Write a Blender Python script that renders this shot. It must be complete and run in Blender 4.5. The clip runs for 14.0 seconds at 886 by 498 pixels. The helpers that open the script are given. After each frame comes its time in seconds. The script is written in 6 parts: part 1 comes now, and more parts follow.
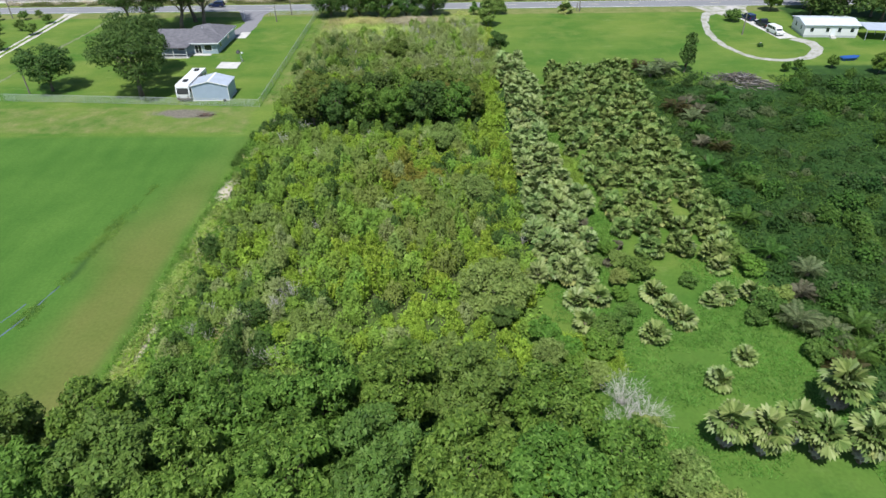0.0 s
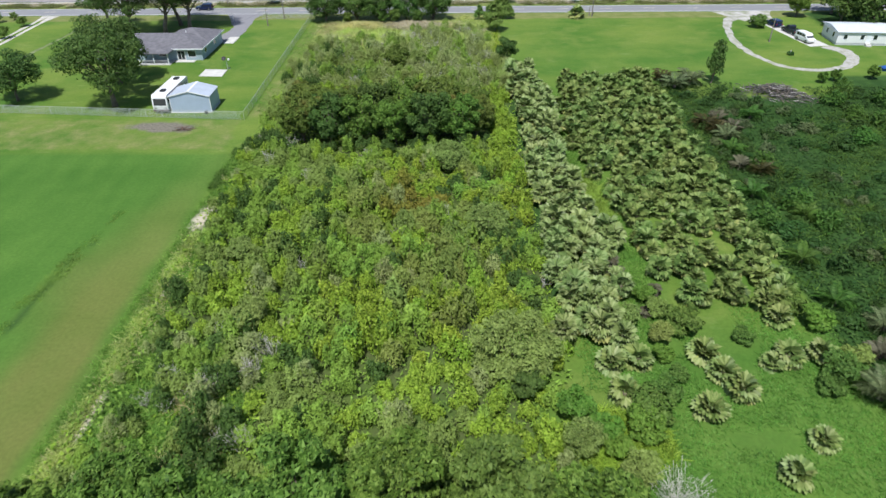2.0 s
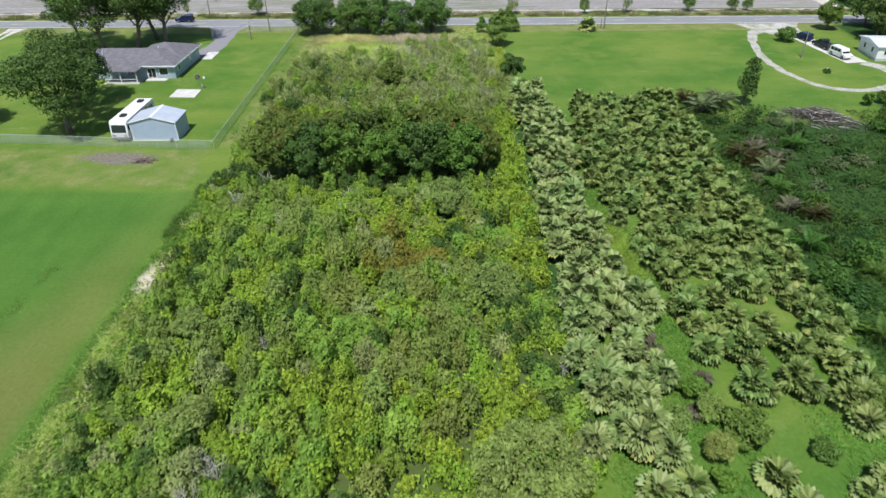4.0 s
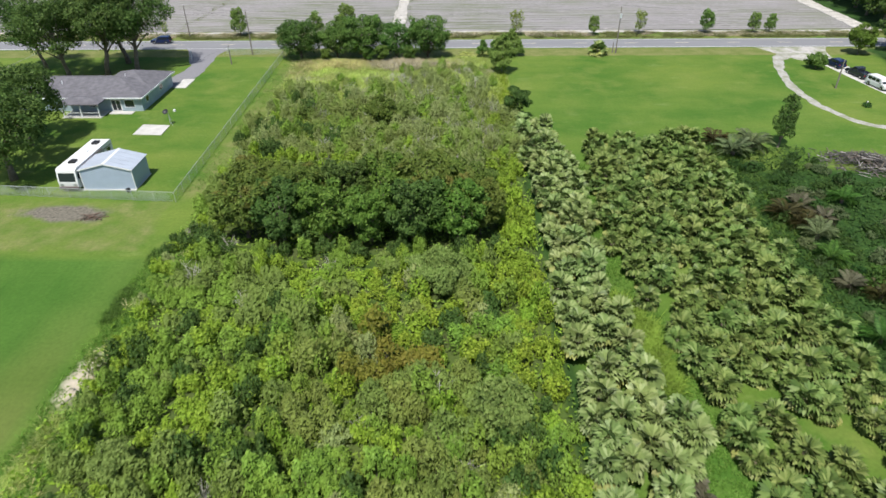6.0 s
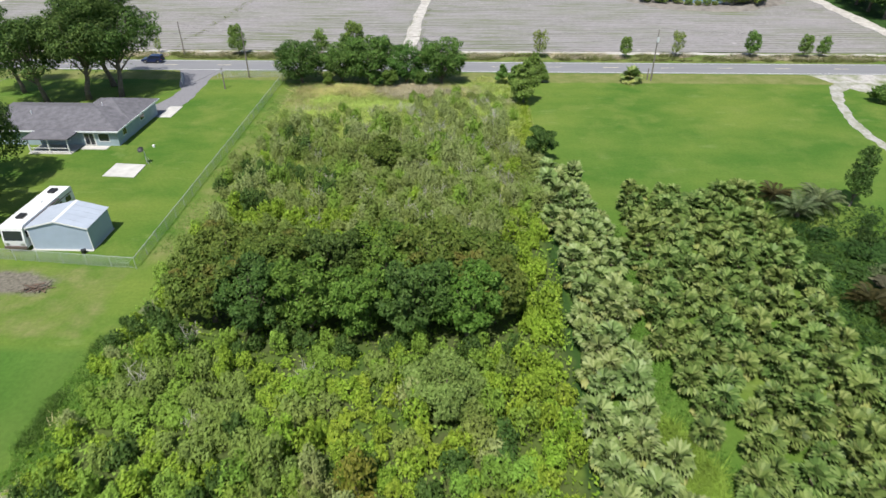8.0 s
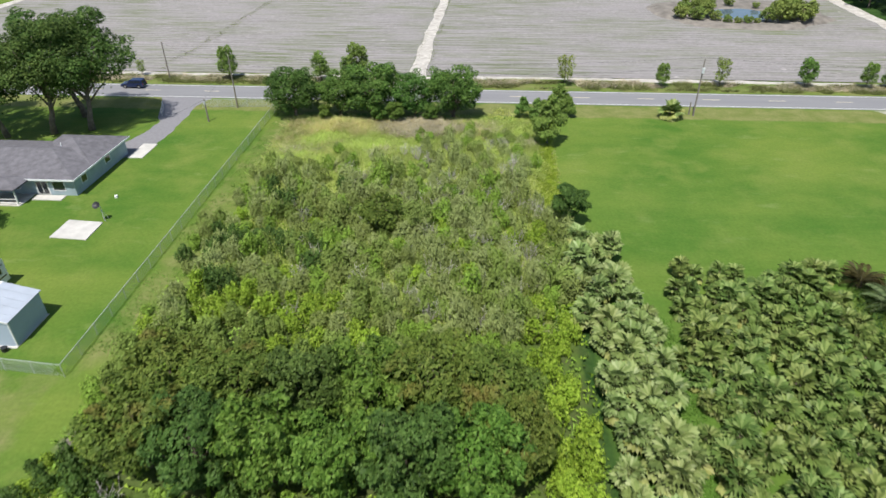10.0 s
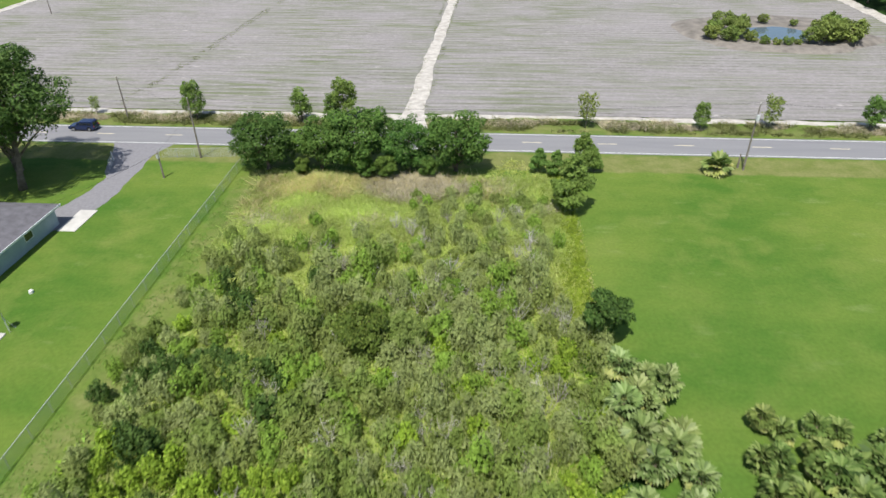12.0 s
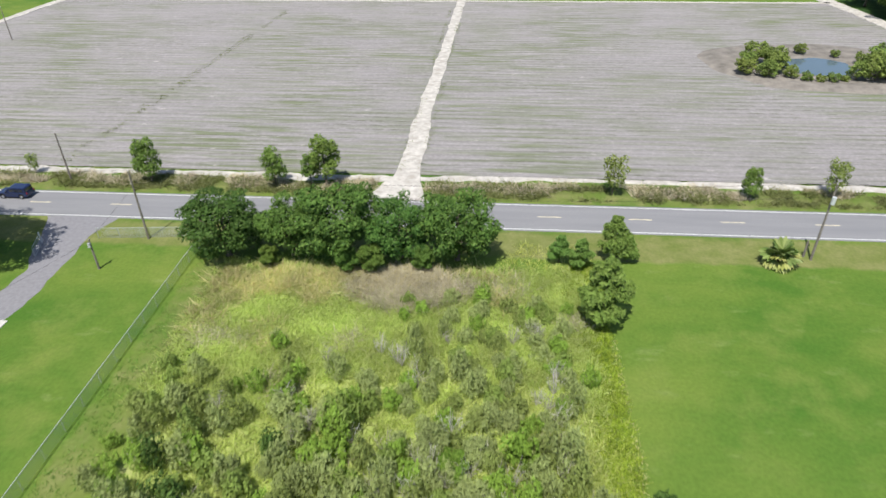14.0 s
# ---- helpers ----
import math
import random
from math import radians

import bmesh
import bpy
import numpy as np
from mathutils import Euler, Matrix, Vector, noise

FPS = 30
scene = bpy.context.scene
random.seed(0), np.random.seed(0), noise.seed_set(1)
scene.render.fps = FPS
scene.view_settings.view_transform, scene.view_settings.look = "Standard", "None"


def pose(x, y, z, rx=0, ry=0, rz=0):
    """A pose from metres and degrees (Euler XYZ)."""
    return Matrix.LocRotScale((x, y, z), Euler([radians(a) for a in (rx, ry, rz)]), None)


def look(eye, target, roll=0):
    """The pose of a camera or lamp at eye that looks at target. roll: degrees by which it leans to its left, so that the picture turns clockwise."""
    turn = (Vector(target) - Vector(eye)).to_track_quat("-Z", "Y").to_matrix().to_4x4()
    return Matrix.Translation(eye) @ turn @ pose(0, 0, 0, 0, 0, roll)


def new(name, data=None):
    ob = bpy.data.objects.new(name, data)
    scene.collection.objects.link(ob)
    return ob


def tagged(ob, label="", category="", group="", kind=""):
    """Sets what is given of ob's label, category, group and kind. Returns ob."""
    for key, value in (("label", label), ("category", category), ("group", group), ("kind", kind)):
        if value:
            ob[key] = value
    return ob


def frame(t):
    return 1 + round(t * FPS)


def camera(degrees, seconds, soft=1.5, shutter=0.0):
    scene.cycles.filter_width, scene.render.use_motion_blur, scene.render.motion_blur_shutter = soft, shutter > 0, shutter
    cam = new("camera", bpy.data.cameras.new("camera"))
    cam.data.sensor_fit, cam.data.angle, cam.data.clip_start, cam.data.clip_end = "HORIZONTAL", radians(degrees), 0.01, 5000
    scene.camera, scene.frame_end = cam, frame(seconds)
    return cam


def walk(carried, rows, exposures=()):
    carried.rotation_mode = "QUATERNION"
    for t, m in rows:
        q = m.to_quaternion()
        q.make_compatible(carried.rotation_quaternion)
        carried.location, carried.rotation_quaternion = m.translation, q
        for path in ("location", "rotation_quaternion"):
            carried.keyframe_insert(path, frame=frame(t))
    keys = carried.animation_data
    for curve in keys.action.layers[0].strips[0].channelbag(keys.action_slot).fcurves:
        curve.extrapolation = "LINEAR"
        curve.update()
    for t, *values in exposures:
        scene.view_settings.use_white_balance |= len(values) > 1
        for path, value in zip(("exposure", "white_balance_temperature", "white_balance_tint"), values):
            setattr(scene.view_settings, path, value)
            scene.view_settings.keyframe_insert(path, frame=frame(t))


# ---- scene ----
cam = camera(70.0, 14.0, soft=1.5, shutter=0.5)
PATH = [
    (0, (1.122, -0.533, 46.965), (1.083, 1.117, 45.836), -1.0),
    (0.5, (0.66, 1.953, 46.147), (0.624, 3.605, 45.021), -0.9),
    (1, (0.342, 5.127, 45.342), (0.307, 6.78, 44.217), -0.9),
    (1.5, (0.191, 8.5, 44.514), (0.155, 10.155, 43.393), -0.9),
    (2, (-0.055, 12.065, 43.764), (-0.09, 13.723, 42.645), -0.7),
    (2.5, (-0.125, 15.793, 42.915), (-0.161, 17.454, 41.802), -0.7),
    (3, (0.051, 19.692, 42.108), (0.012, 21.355, 40.998), -0.8),
    (5.5, (0.296, 38.93, 40.96), (0.26, 40.609, 39.873), -0.6),
    (6, (0.474, 42.951, 41.104), (0.437, 44.631, 40.018), -0.6),
    (6.5, (0.698, 46.984, 41.181), (0.66, 48.663, 40.096), -0.6),
    (7, (0.822, 51.068, 41.183), (0.784, 52.748, 40.099), -0.6),
    (7.5, (0.981, 55.36, 41.354), (0.939, 57.039, 40.268), -0.6),
    (8, (1.031, 59.701, 41.176), (0.943, 61.381, 40.095), -0.5),
    (10.5, (0.45, 83.242, 41.222), (0.319, 84.92, 40.143), -0.5),
    (11, (0.19, 88.691, 41.407), (0.056, 90.368, 40.326), -0.6),
    (11.5, (0.03, 94.384, 41.347), (-0.111, 96.061, 40.266), -0.7),
    (12, (-0.45, 100.043, 41.438), (-0.591, 101.72, 40.357), -0.7),
    (12.5, (-0.647, 105.673, 41.441), (-0.794, 107.35, 40.361), -0.8),
    (13, (-0.897, 111.051, 41.659), (-1.047, 112.728, 40.579), -0.8),
    (13.5, (-1.315, 116.499, 42.262), (-1.464, 118.174, 41.18), -0.9),
    (14, (-1.849, 121.547, 42.629), (-1.993, 123.229, 41.556), -0.7),
]
walk(cam, [(t, look(eye, target, roll)) for t, eye, target, roll in PATH], exposures=[(0, 0.19, 6000, 10), (3, 0.18, 6000, 10), (6, 0.17, 6320, 10), (14, 0.20, 6400, 10)])

# ---- light and exposure ----
world = bpy.data.worlds.new("sky")
scene.world = world
world.use_nodes = True
wn = world.node_tree.nodes
sky = wn.new("ShaderNodeTexSky")
sky.sky_type, sky.sun_disc = "NISHITA", False
sky.sun_elevation, sky.sun_rotation = radians(63), math.atan2(-0.13, -0.48)
world.node_tree.links.new(sky.outputs["Color"], wn["Background"].inputs["Color"])
wn["Background"].inputs["Strength"].default_value = 0.105
sun = new("sun", bpy.data.lights.new("sun", "SUN"))
sun.data.energy, sun.data.angle, sun.data.color = 5.0, radians(0.55), (1.0, 0.96, 0.89)
sun.matrix_world = look((-39, -144, 300), (0, 0, 0))


# ---- materials ----
def lin(r, g, b):
    return tuple((c / 12.92 if c <= 0.04045 else ((c + 0.055) / 1.055) ** 2.4) for c in (r / 255, g / 255, b / 255))


class Mat:
    """A node material under construction."""

    def __init__(self, name, rough=0.7, metal=0.0, spec=0.4):
        self.m = bpy.data.materials.new(name)
        self.m.use_nodes = True
        self.t = self.m.node_tree
        self.b = self.t.nodes["Principled BSDF"]
        self.b.inputs["Roughness"].default_value = rough
        self.b.inputs["Metallic"].default_value = metal
        self.b.inputs["Specular IOR Level"].default_value = spec

    def node(self, kind, **values):
        n = self.t.nodes.new("ShaderNode" + kind)
        for k, v in values.items():
            if k == "ins":
                for key, val in v.items():
                    if hasattr(val, "links"):
                        self.t.links.new(val, n.inputs[key])
                    else:
                        n.inputs[key].default_value = val
            elif k == "op":
                n.operation = v
            elif k == "blend":
                n.blend_type = v
        return n

    def where(self, scale=(1, 1, 1)):
        g = self.node("NewGeometry")
        return self.node("Mapping", ins={"Vector": g.outputs["Position"], "Scale": scale}).outputs["Vector"]

    def local(self, scale=(1, 1, 1)):
        g = self.node("TexCoord")
        return self.node("Mapping", ins={"Vector": g.outputs["Object"], "Scale": scale}).outputs["Vector"]

    def noise(self, vec, scale, detail=4.0, rough=0.6):
        return self.node("TexNoise", ins={"Vector": vec, "Scale": scale, "Detail": detail, "Roughness": rough}).outputs["Fac"]

    def ramp(self, fac, *stops):
        n = self.node("ValToRGB", ins={"Fac": fac})
        e = n.color_ramp.elements
        while len(e) < len(stops):
            e.new(0.5)
        for el, (p, c) in zip(e, stops):
            el.position, el.color = p, (*c, 1)
        return n.outputs["Color"]

    def step(self, fac, a, b):
        n = self.node("MapRange", ins={"Value": fac, "From Min": a, "From Max": b})
        return n.outputs["Result"]

    def mix(self, fac, a, b, blend="MIX"):
        n = self.node("MixRGB", blend=blend, ins={"Fac": fac})
        for key, val in (("Color1", a), ("Color2", b)):
            if hasattr(val, "links"):
                self.t.links.new(val, n.inputs[key])
            else:
                n.inputs[key].default_value = (*val, 1)
        return n.outputs["Color"]

    def math(self, op, a, b=0.5):
        n = self.node("Math", op=op)
        for i, val in enumerate((a, b)):
            if hasattr(val, "links"):
                self.t.links.new(val, n.inputs[i])
            else:
                n.inputs[i].default_value = val
        return n.outputs["Value"]

    def colour(self, c):
        if hasattr(c, "links"):
            self.t.links.new(c, self.b.inputs["Base Color"])
        else:
            self.b.inputs["Base Color"].default_value = (*c, 1)
        return self

    def bump(self, height, strength=0.4, distance=0.05):
        n = self.node("Bump", ins={"Height": height, "Strength": strength, "Distance": distance})
        self.t.links.new(n.outputs["Normal"], self.b.inputs["Normal"])
        return self

    def rough(self, fac):
        self.t.links.new(fac, self.b.inputs["Roughness"])
        return self

    def translucent(self, colour, share):
        tr = self.node("BsdfTranslucent")
        self.t.links.new(colour, tr.inputs["Color"])
        mx = self.node("MixShader", ins={0: share})
        self.t.links.new(self.b.outputs[0], mx.inputs[1])
        self.t.links.new(tr.outputs[0], mx.inputs[2])
        self.t.links.new(mx.outputs[0], self.t.nodes["Material Output"].inputs["Surface"])
        return self


def leaf_material(name, dark, mid, light, share=0.25, patch=0.35, rough=0.55, tint=None):
    m = Mat(name, rough, 0, 0.12)
    island = m.node("NewGeometry").outputs["Random Per Island"]
    col = m.ramp(island, (0.0, dark), (0.5, mid), (1.0, light))
    big = m.noise(m.where(), patch, 3.0)
    col = m.mix(m.step(big, 0.35, 0.7), col, m.mix(0.6, col, mid), "MIX")
    own = m.node("ObjectInfo").outputs["Random"]
    shade = m.node("HueSaturation", ins={"Color": col, "Hue": m.step(own, -0.0, 1.0)})
    hue = m.node("MapRange", ins={"Value": own, "To Min": 0.485, "To Max": 0.515})
    val = m.node("MapRange", ins={"Value": big, "From Min": 0.3, "From Max": 0.7, "To Min": 0.75, "To Max": 1.25})
    m.t.links.new(hue.outputs["Result"], shade.inputs["Hue"])
    m.t.links.new(val.outputs["Result"], shade.inputs["Value"])
    out = shade.outputs["Color"]
    if tint:
        spots = m.noise(m.where(), 0.28, 5.0)
        out = m.mix(m.step(spots, 0.56, 0.7), out, tint)
    m.colour(out)
    return m.translucent(out, share).m


def plain(name, c, rough=0.6, metal=0.0, var=0.15, scale=3.0, bump=0.0, spec=0.4):
    m = Mat(name, rough, metal, spec)
    n1 = m.noise(m.local(), scale, 5.0)
    n2 = m.noise(m.local(), scale * 12, 3.0)
    dk = tuple(v * (1 - var) for v in c)
    lt = tuple(min(1, v * (1 + var)) for v in c)
    col = m.mix(m.step(n1, 0.3, 0.7), dk, lt)
    col = m.mix(m.math("MULTIPLY", m.step(n2, 0.5, 0.8), var), col, tuple(v * 0.6 for v in c))
    m.colour(col)
    if bump:
        m.bump(n2, bump, 0.02)
    return m.m


LEAF_GREY = leaf_material("leaf_grey_green", (0.149, 0.197, 0.044), (0.207, 0.273, 0.062), (0.269, 0.355, 0.080), 0.27)
LEAF_PALE = leaf_material("leaf_pale_green", (0.231, 0.267, 0.096), (0.309, 0.358, 0.128), (0.394, 0.457, 0.163), 0.32)
LEAF_SERE = leaf_material("leaf_sere", (0.164, 0.206, 0.057), (0.222, 0.278, 0.077), (0.280, 0.350, 0.097), 0.3)
LEAF_OLIVE = leaf_material("leaf_olive", (0.140, 0.218, 0.033), (0.206, 0.320, 0.048), (0.280, 0.436, 0.065), 0.27)
LEAF_VINE = leaf_material("leaf_vine", (0.083, 0.140, 0.012), (0.217, 0.330, 0.032), (0.414, 0.537, 0.072), 0.3)
LEAF_WOOD = leaf_material("leaf_wood", (0.033, 0.074, 0.011), (0.096, 0.177, 0.025), (0.223, 0.339, 0.065), 0.28)
LEAF_BRIGHT = leaf_material("leaf_bright_green", (0.070, 0.150, 0.020), (0.132, 0.250, 0.034), (0.215, 0.335, 0.062), 0.35)
LEAF_DATE = leaf_material("palm_feather", (0.045, 0.070, 0.026), (0.105, 0.140, 0.055), (0.185, 0.215, 0.100), 0.2)
LEAF_DATE_RUST = leaf_material("palm_feather_rust", (0.030, 0.030, 0.010), (0.059, 0.055, 0.017), (0.093, 0.081, 0.032), 0.2)
LEAF_WEED_LIGHT = leaf_material("leaf_weed_light", (0.030, 0.075, 0.012), (0.066, 0.140, 0.022), (0.120, 0.205, 0.042), 0.25)
LEAF_DARK = leaf_material("leaf_dark_green", (0.031, 0.062, 0.014), (0.070, 0.125, 0.025), (0.148, 0.224, 0.056), 0.28)
LEAF_SHADE = leaf_material("leaf_shade_tree", (0.024, 0.056, 0.015), (0.078, 0.145, 0.033), (0.175, 0.265, 0.070), 0.38)
LEAF_MID = leaf_material("leaf_mid_green", (0.054, 0.106, 0.020), (0.108, 0.184, 0.033), (0.192, 0.280, 0.066), 0.3)
LEAF_BUSHY = leaf_material("leaf_bushy", (0.080, 0.145, 0.030), (0.150, 0.250, 0.050), (0.250, 0.360, 0.090), 0.30)
LEAF_SAGE = leaf_material("leaf_sage", (0.090, 0.129, 0.030), (0.193, 0.262, 0.061), (0.324, 0.394, 0.110), 0.28)
LEAF_ROADSIDE = leaf_material("leaf_roadside", (0.032, 0.073, 0.017), (0.091, 0.173, 0.033), (0.202, 0.310, 0.072), 0.28)
LEAF_RUST = leaf_material("leaf_rust", (0.130, 0.155, 0.022), (0.240, 0.240, 0.038), (0.345, 0.315, 0.072), 0.4)
LEAF_OAKRUST = leaf_material("leaf_oak", (0.043, 0.077, 0.012), (0.107, 0.161, 0.028), (0.210, 0.269, 0.057), 0.28, tint=(0.185, 0.165, 0.040))
# weed green, darkened to take in cloud shade over the rough ground
LEAF_WEED = leaf_material("leaf_weed", (0.018, 0.044, 0.010), (0.038, 0.084, 0.017), (0.072, 0.132, 0.030), 0.2, patch=0.09)
FROND = leaf_material("palm_frond", (0.067, 0.105, 0.028), (0.190, 0.257, 0.078), (0.361, 0.418, 0.180), 0.18, rough=0.40)
FROND_DEEP = leaf_material("palm_frond_deep", (0.042, 0.076, 0.018), (0.122, 0.182, 0.043), (0.298, 0.360, 0.117), 0.15, rough=0.45)
FROND_OLD = leaf_material("palm_frond_old", (0.190, 0.220, 0.055), (0.290, 0.320, 0.092), (0.370, 0.390, 0.165), 0.15)
FROND_DEAD = leaf_material("palm_frond_dead", (0.044, 0.045, 0.023), (0.079, 0.076, 0.042), (0.123, 0.119, 0.076), 0.05)
GRASS_TALL = leaf_material("grass_tall", (0.339, 0.408, 0.090), (0.518, 0.589, 0.162), (0.691, 0.702, 0.302), 0.55, 0.2)
GRASS_TAN = leaf_material("grass_tan", (0.44, 0.41, 0.17), (0.62, 0.57, 0.27), (0.74, 0.68, 0.38), 0.5, 0.2)
GRASS_VERGE = leaf_material("grass_verge", (0.109, 0.149, 0.043), (0.188, 0.221, 0.077), (0.276, 0.288, 0.135), 0.4, 0.2)
FROND_GREY = leaf_material("palm_frond_grey", (0.25, 0.225, 0.21), (0.38, 0.345, 0.325), (0.50, 0.46, 0.43), 0.05)
GRASS_PINK = leaf_material("grass_withered", (0.34, 0.30, 0.20), (0.51, 0.455, 0.32), (0.66, 0.60, 0.46), 0.4, 0.2)
GRASS_LUSH = leaf_material("grass_lush", (0.090, 0.192, 0.026), (0.155, 0.295, 0.047), (0.260, 0.385, 0.088), 0.45, 0.2)
BARK = plain("bark", (0.16, 0.13, 0.10), 0.9, var=0.4, scale=2.0, bump=0.6)
DEADWOOD = plain("weathered_wood", (0.36, 0.33, 0.30), 0.9, var=0.3, scale=1.5, bump=0.4)
BLEACHED = plain("bleached_wood", (0.50, 0.475, 0.42), 0.9, var=0.25, scale=1.5, bump=0.4)
PILEWOOD = plain("cut_branch_bark", (0.105, 0.098, 0.088), 0.9, var=0.45, scale=1.2, bump=0.5)
PALM_BARK = plain("palm_bark", (0.17, 0.13, 0.10), 0.95, var=0.4, scale=4.0, bump=0.8)
POLEWOOD = plain("pole_wood", (0.20, 0.175, 0.15), 0.85, var=0.3, scale=2.0, bump=0.3)
STEEL = plain("galvanised_steel", (0.42, 0.45, 0.44), 0.5, 0.15, var=0.1)
CONCRETE = plain("concrete", (0.504, 0.486, 0.450), 0.85, var=0.16, scale=0.6, bump=0.2)
WHITE = plain("white_paint", (0.702, 0.702, 0.684), 0.4, var=0.05)
TRIM = plain("white_trim", (0.72, 0.74, 0.75), 0.5, var=0.06)
TEAL = plain("pale_blue_siding", (0.30, 0.375, 0.42), 0.65, var=0.1, scale=0.8)
SHINGLE = plain("grey_shingle", (0.135, 0.130, 0.142), 0.92, var=0.25, scale=1.2, bump=0.6)
SHEDWALL = plain("pale_blue_metal", (0.340, 0.405, 0.488), 0.5, 0.0, var=0.06, scale=0.7)
SHEDROOF = plain("pale_metal_roof", (0.40, 0.44, 0.50), 0.5, 0.0, var=0.08, scale=0.7)
BLACK = plain("black_plastic", (0.02, 0.02, 0.022), 0.5, var=0.2)
RUBBER = plain("rubber", (0.025, 0.025, 0.026), 0.85, var=0.2)
NAVY = plain("navy_car_paint", (0.018, 0.03, 0.085), 0.18, 0.2, var=0.05, spec=0.7)
DARKCAR = plain("charcoal_car_paint", (0.03, 0.035, 0.05), 0.2, 0.2, var=0.05, spec=0.7)
CHROME = plain("wheel_metal", (0.55, 0.56, 0.58), 0.3, 0.9, var=0.05)
REDLENS = plain("red_lens", (0.35, 0.02, 0.02), 0.25, var=0.05)
STRIPE = plain("brown_stripe", (0.12, 0.09, 0.08), 0.4, var=0.1)
BLUETARP = plain("blue_plastic", (0.022, 0.075, 0.26), 0.45, var=0.3)
BRASS = plain("yellow_line_paint", (0.60, 0.54, 0.38), 0.7, var=0.2, scale=1.5)
LINEPAINT = plain("white_line_paint", (0.627, 0.627, 0.608), 0.7, var=0.12, scale=1.0)
RUST = plain("rusty_metal", (0.17, 0.11, 0.08), 0.85, var=0.4, bump=0.4)
gl = Mat("window_glass", 0.06, 0.0, 0.8)
gl.colour((0.02, 0.025, 0.03))
GLASS = gl.m

wt = Mat("pond_water", 0.04, 0.0, 0.6)
# pale blue base colour paints in part of the sky's reflection
wt.colour((0.10, 0.14, 0.17)).bump(wt.noise(wt.where(), 1.6, 3.0), 0.06, 0.05)
WATER = wt.m

a = Mat("asphalt", 0.9, 0, 0.3)
fine = a.noise(a.where(), 9.0, 4.0)
wide = a.noise(a.where((0.05, 0.6, 1)), 1.0, 4.0)
a.colour(a.mix(a.step(wide, 0.3, 0.7), (0.194, 0.194, 0.203), a.mix(a.step(fine, 0.35, 0.7), (0.211, 0.211, 0.221), (0.261, 0.257, 0.257))))
a.bump(fine, 0.3, 0.02)
ASPHALT = a.m

s = Mat("pale_sand", 0.95, 0, 0.2)
n1, n2 = s.noise(s.where(), 0.8, 6.0), s.noise(s.where(), 0.12, 4.0)
s.colour(s.mix(s.step(s.noise(s.where(), 0.45, 5.0), 0.5, 0.66), s.mix(s.step(n1, 0.35, 0.68), (0.37, 0.345, 0.31), (0.58, 0.55, 0.50)), (0.36, 0.33, 0.29)))
s.bump(n1, 0.5, 0.08)
SAND = s.m

s = Mat("gravel_drive", 0.95, 0, 0.2)
n1, n2 = s.noise(s.where(), 1.1, 6.0), s.noise(s.where(), 0.25, 4.0)
s.colour(s.mix(s.step(n2, 0.42, 0.66), s.mix(s.step(n1, 0.3, 0.7), (0.30, 0.28, 0.26), (0.56, 0.53, 0.49)), (0.17, 0.20, 0.09)))
s.bump(n1, 0.5, 0.05)
GRAVEL = s.m

s = Mat("crushed_shell", 0.95, 0, 0.2)
n1, n2 = s.noise(s.where(), 1.6, 6.0), s.noise(s.where(), 0.5, 4.0)
s.colour(s.mix(s.step(n2, 0.45, 0.7), s.mix(s.step(n1, 0.3, 0.7), (0.29, 0.28, 0.25), (0.46, 0.44, 0.40)), (0.22, 0.23, 0.15)))
s.bump(n1, 0.4, 0.04)
SHELL = s.m

s = Mat("grey_drive", 0.92, 0, 0.25)
n1, n2 = s.noise(s.where(), 2.2, 6.0), s.noise(s.where(), 0.3, 4.0)
s.colour(s.mix(s.step(n1, 0.3, 0.7), (0.185, 0.18, 0.19), (0.245, 0.24, 0.252)))
s.bump(n1, 0.4, 0.03)
GREYDRIVE = s.m

# Ground: colours of turf, straw, soil and sand, spread by two sets of weights. The lush and weeds weights also paint
# shade.
gm = Mat("ground_cover", 0.95, 0, 0.15)
wa = gm.node("VertexColor")
wa.layer_name = "cover_a"
wb = gm.node("VertexColor")
wb.layer_name = "cover_b"
wc = gm.node("VertexColor")
wc.layer_name = "cover_c"
cc = gm.node("SeparateColor", ins={"Color": wc.outputs["Color"]})
ca = gm.node("SeparateColor", ins={"Color": wa.outputs["Color"]})
cb = gm.node("SeparateColor", ins={"Color": wb.outputs["Color"]})
g_fine, g_mid, g_wide = gm.noise(gm.where(), 2.6, 5.0), gm.noise(gm.where(), 0.35, 5.0), gm.noise(gm.where((0.05, 0.085, 1)), 1.0, 4.0)
g_streak = gm.noise(gm.where((0.17, 0.42, 1)), 1.0, 6.0)


def edged(channel):
    return gm.step(gm.math("ADD", channel, gm.math("MULTIPLY", gm.math("SUBTRACT", g_mid, 0.5), 0.9)), 0.3, 0.7)


g_patch = gm.noise(gm.where((0.16, 0.16, 1)), 1.0, 5.0)
turf = gm.mix(gm.step(g_wide, 0.35, 0.65), (0.062, 0.136, 0.017), (0.134, 0.190, 0.032))
turf = gm.mix(gm.math("MULTIPLY", gm.step(g_patch, 0.5, 0.7), 0.6), turf, (0.167, 0.208, 0.046))
turf = gm.mix(gm.math("MULTIPLY", gm.step(g_streak, 0.60, 0.76), 0.6), turf, (0.215, 0.262, 0.088))
mown = gm.noise(gm.where((0.22, 0.06, 1)), 1.0, 4.0)
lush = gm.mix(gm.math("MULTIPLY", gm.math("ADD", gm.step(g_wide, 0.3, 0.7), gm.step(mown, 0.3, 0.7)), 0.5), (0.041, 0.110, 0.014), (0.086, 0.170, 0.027))
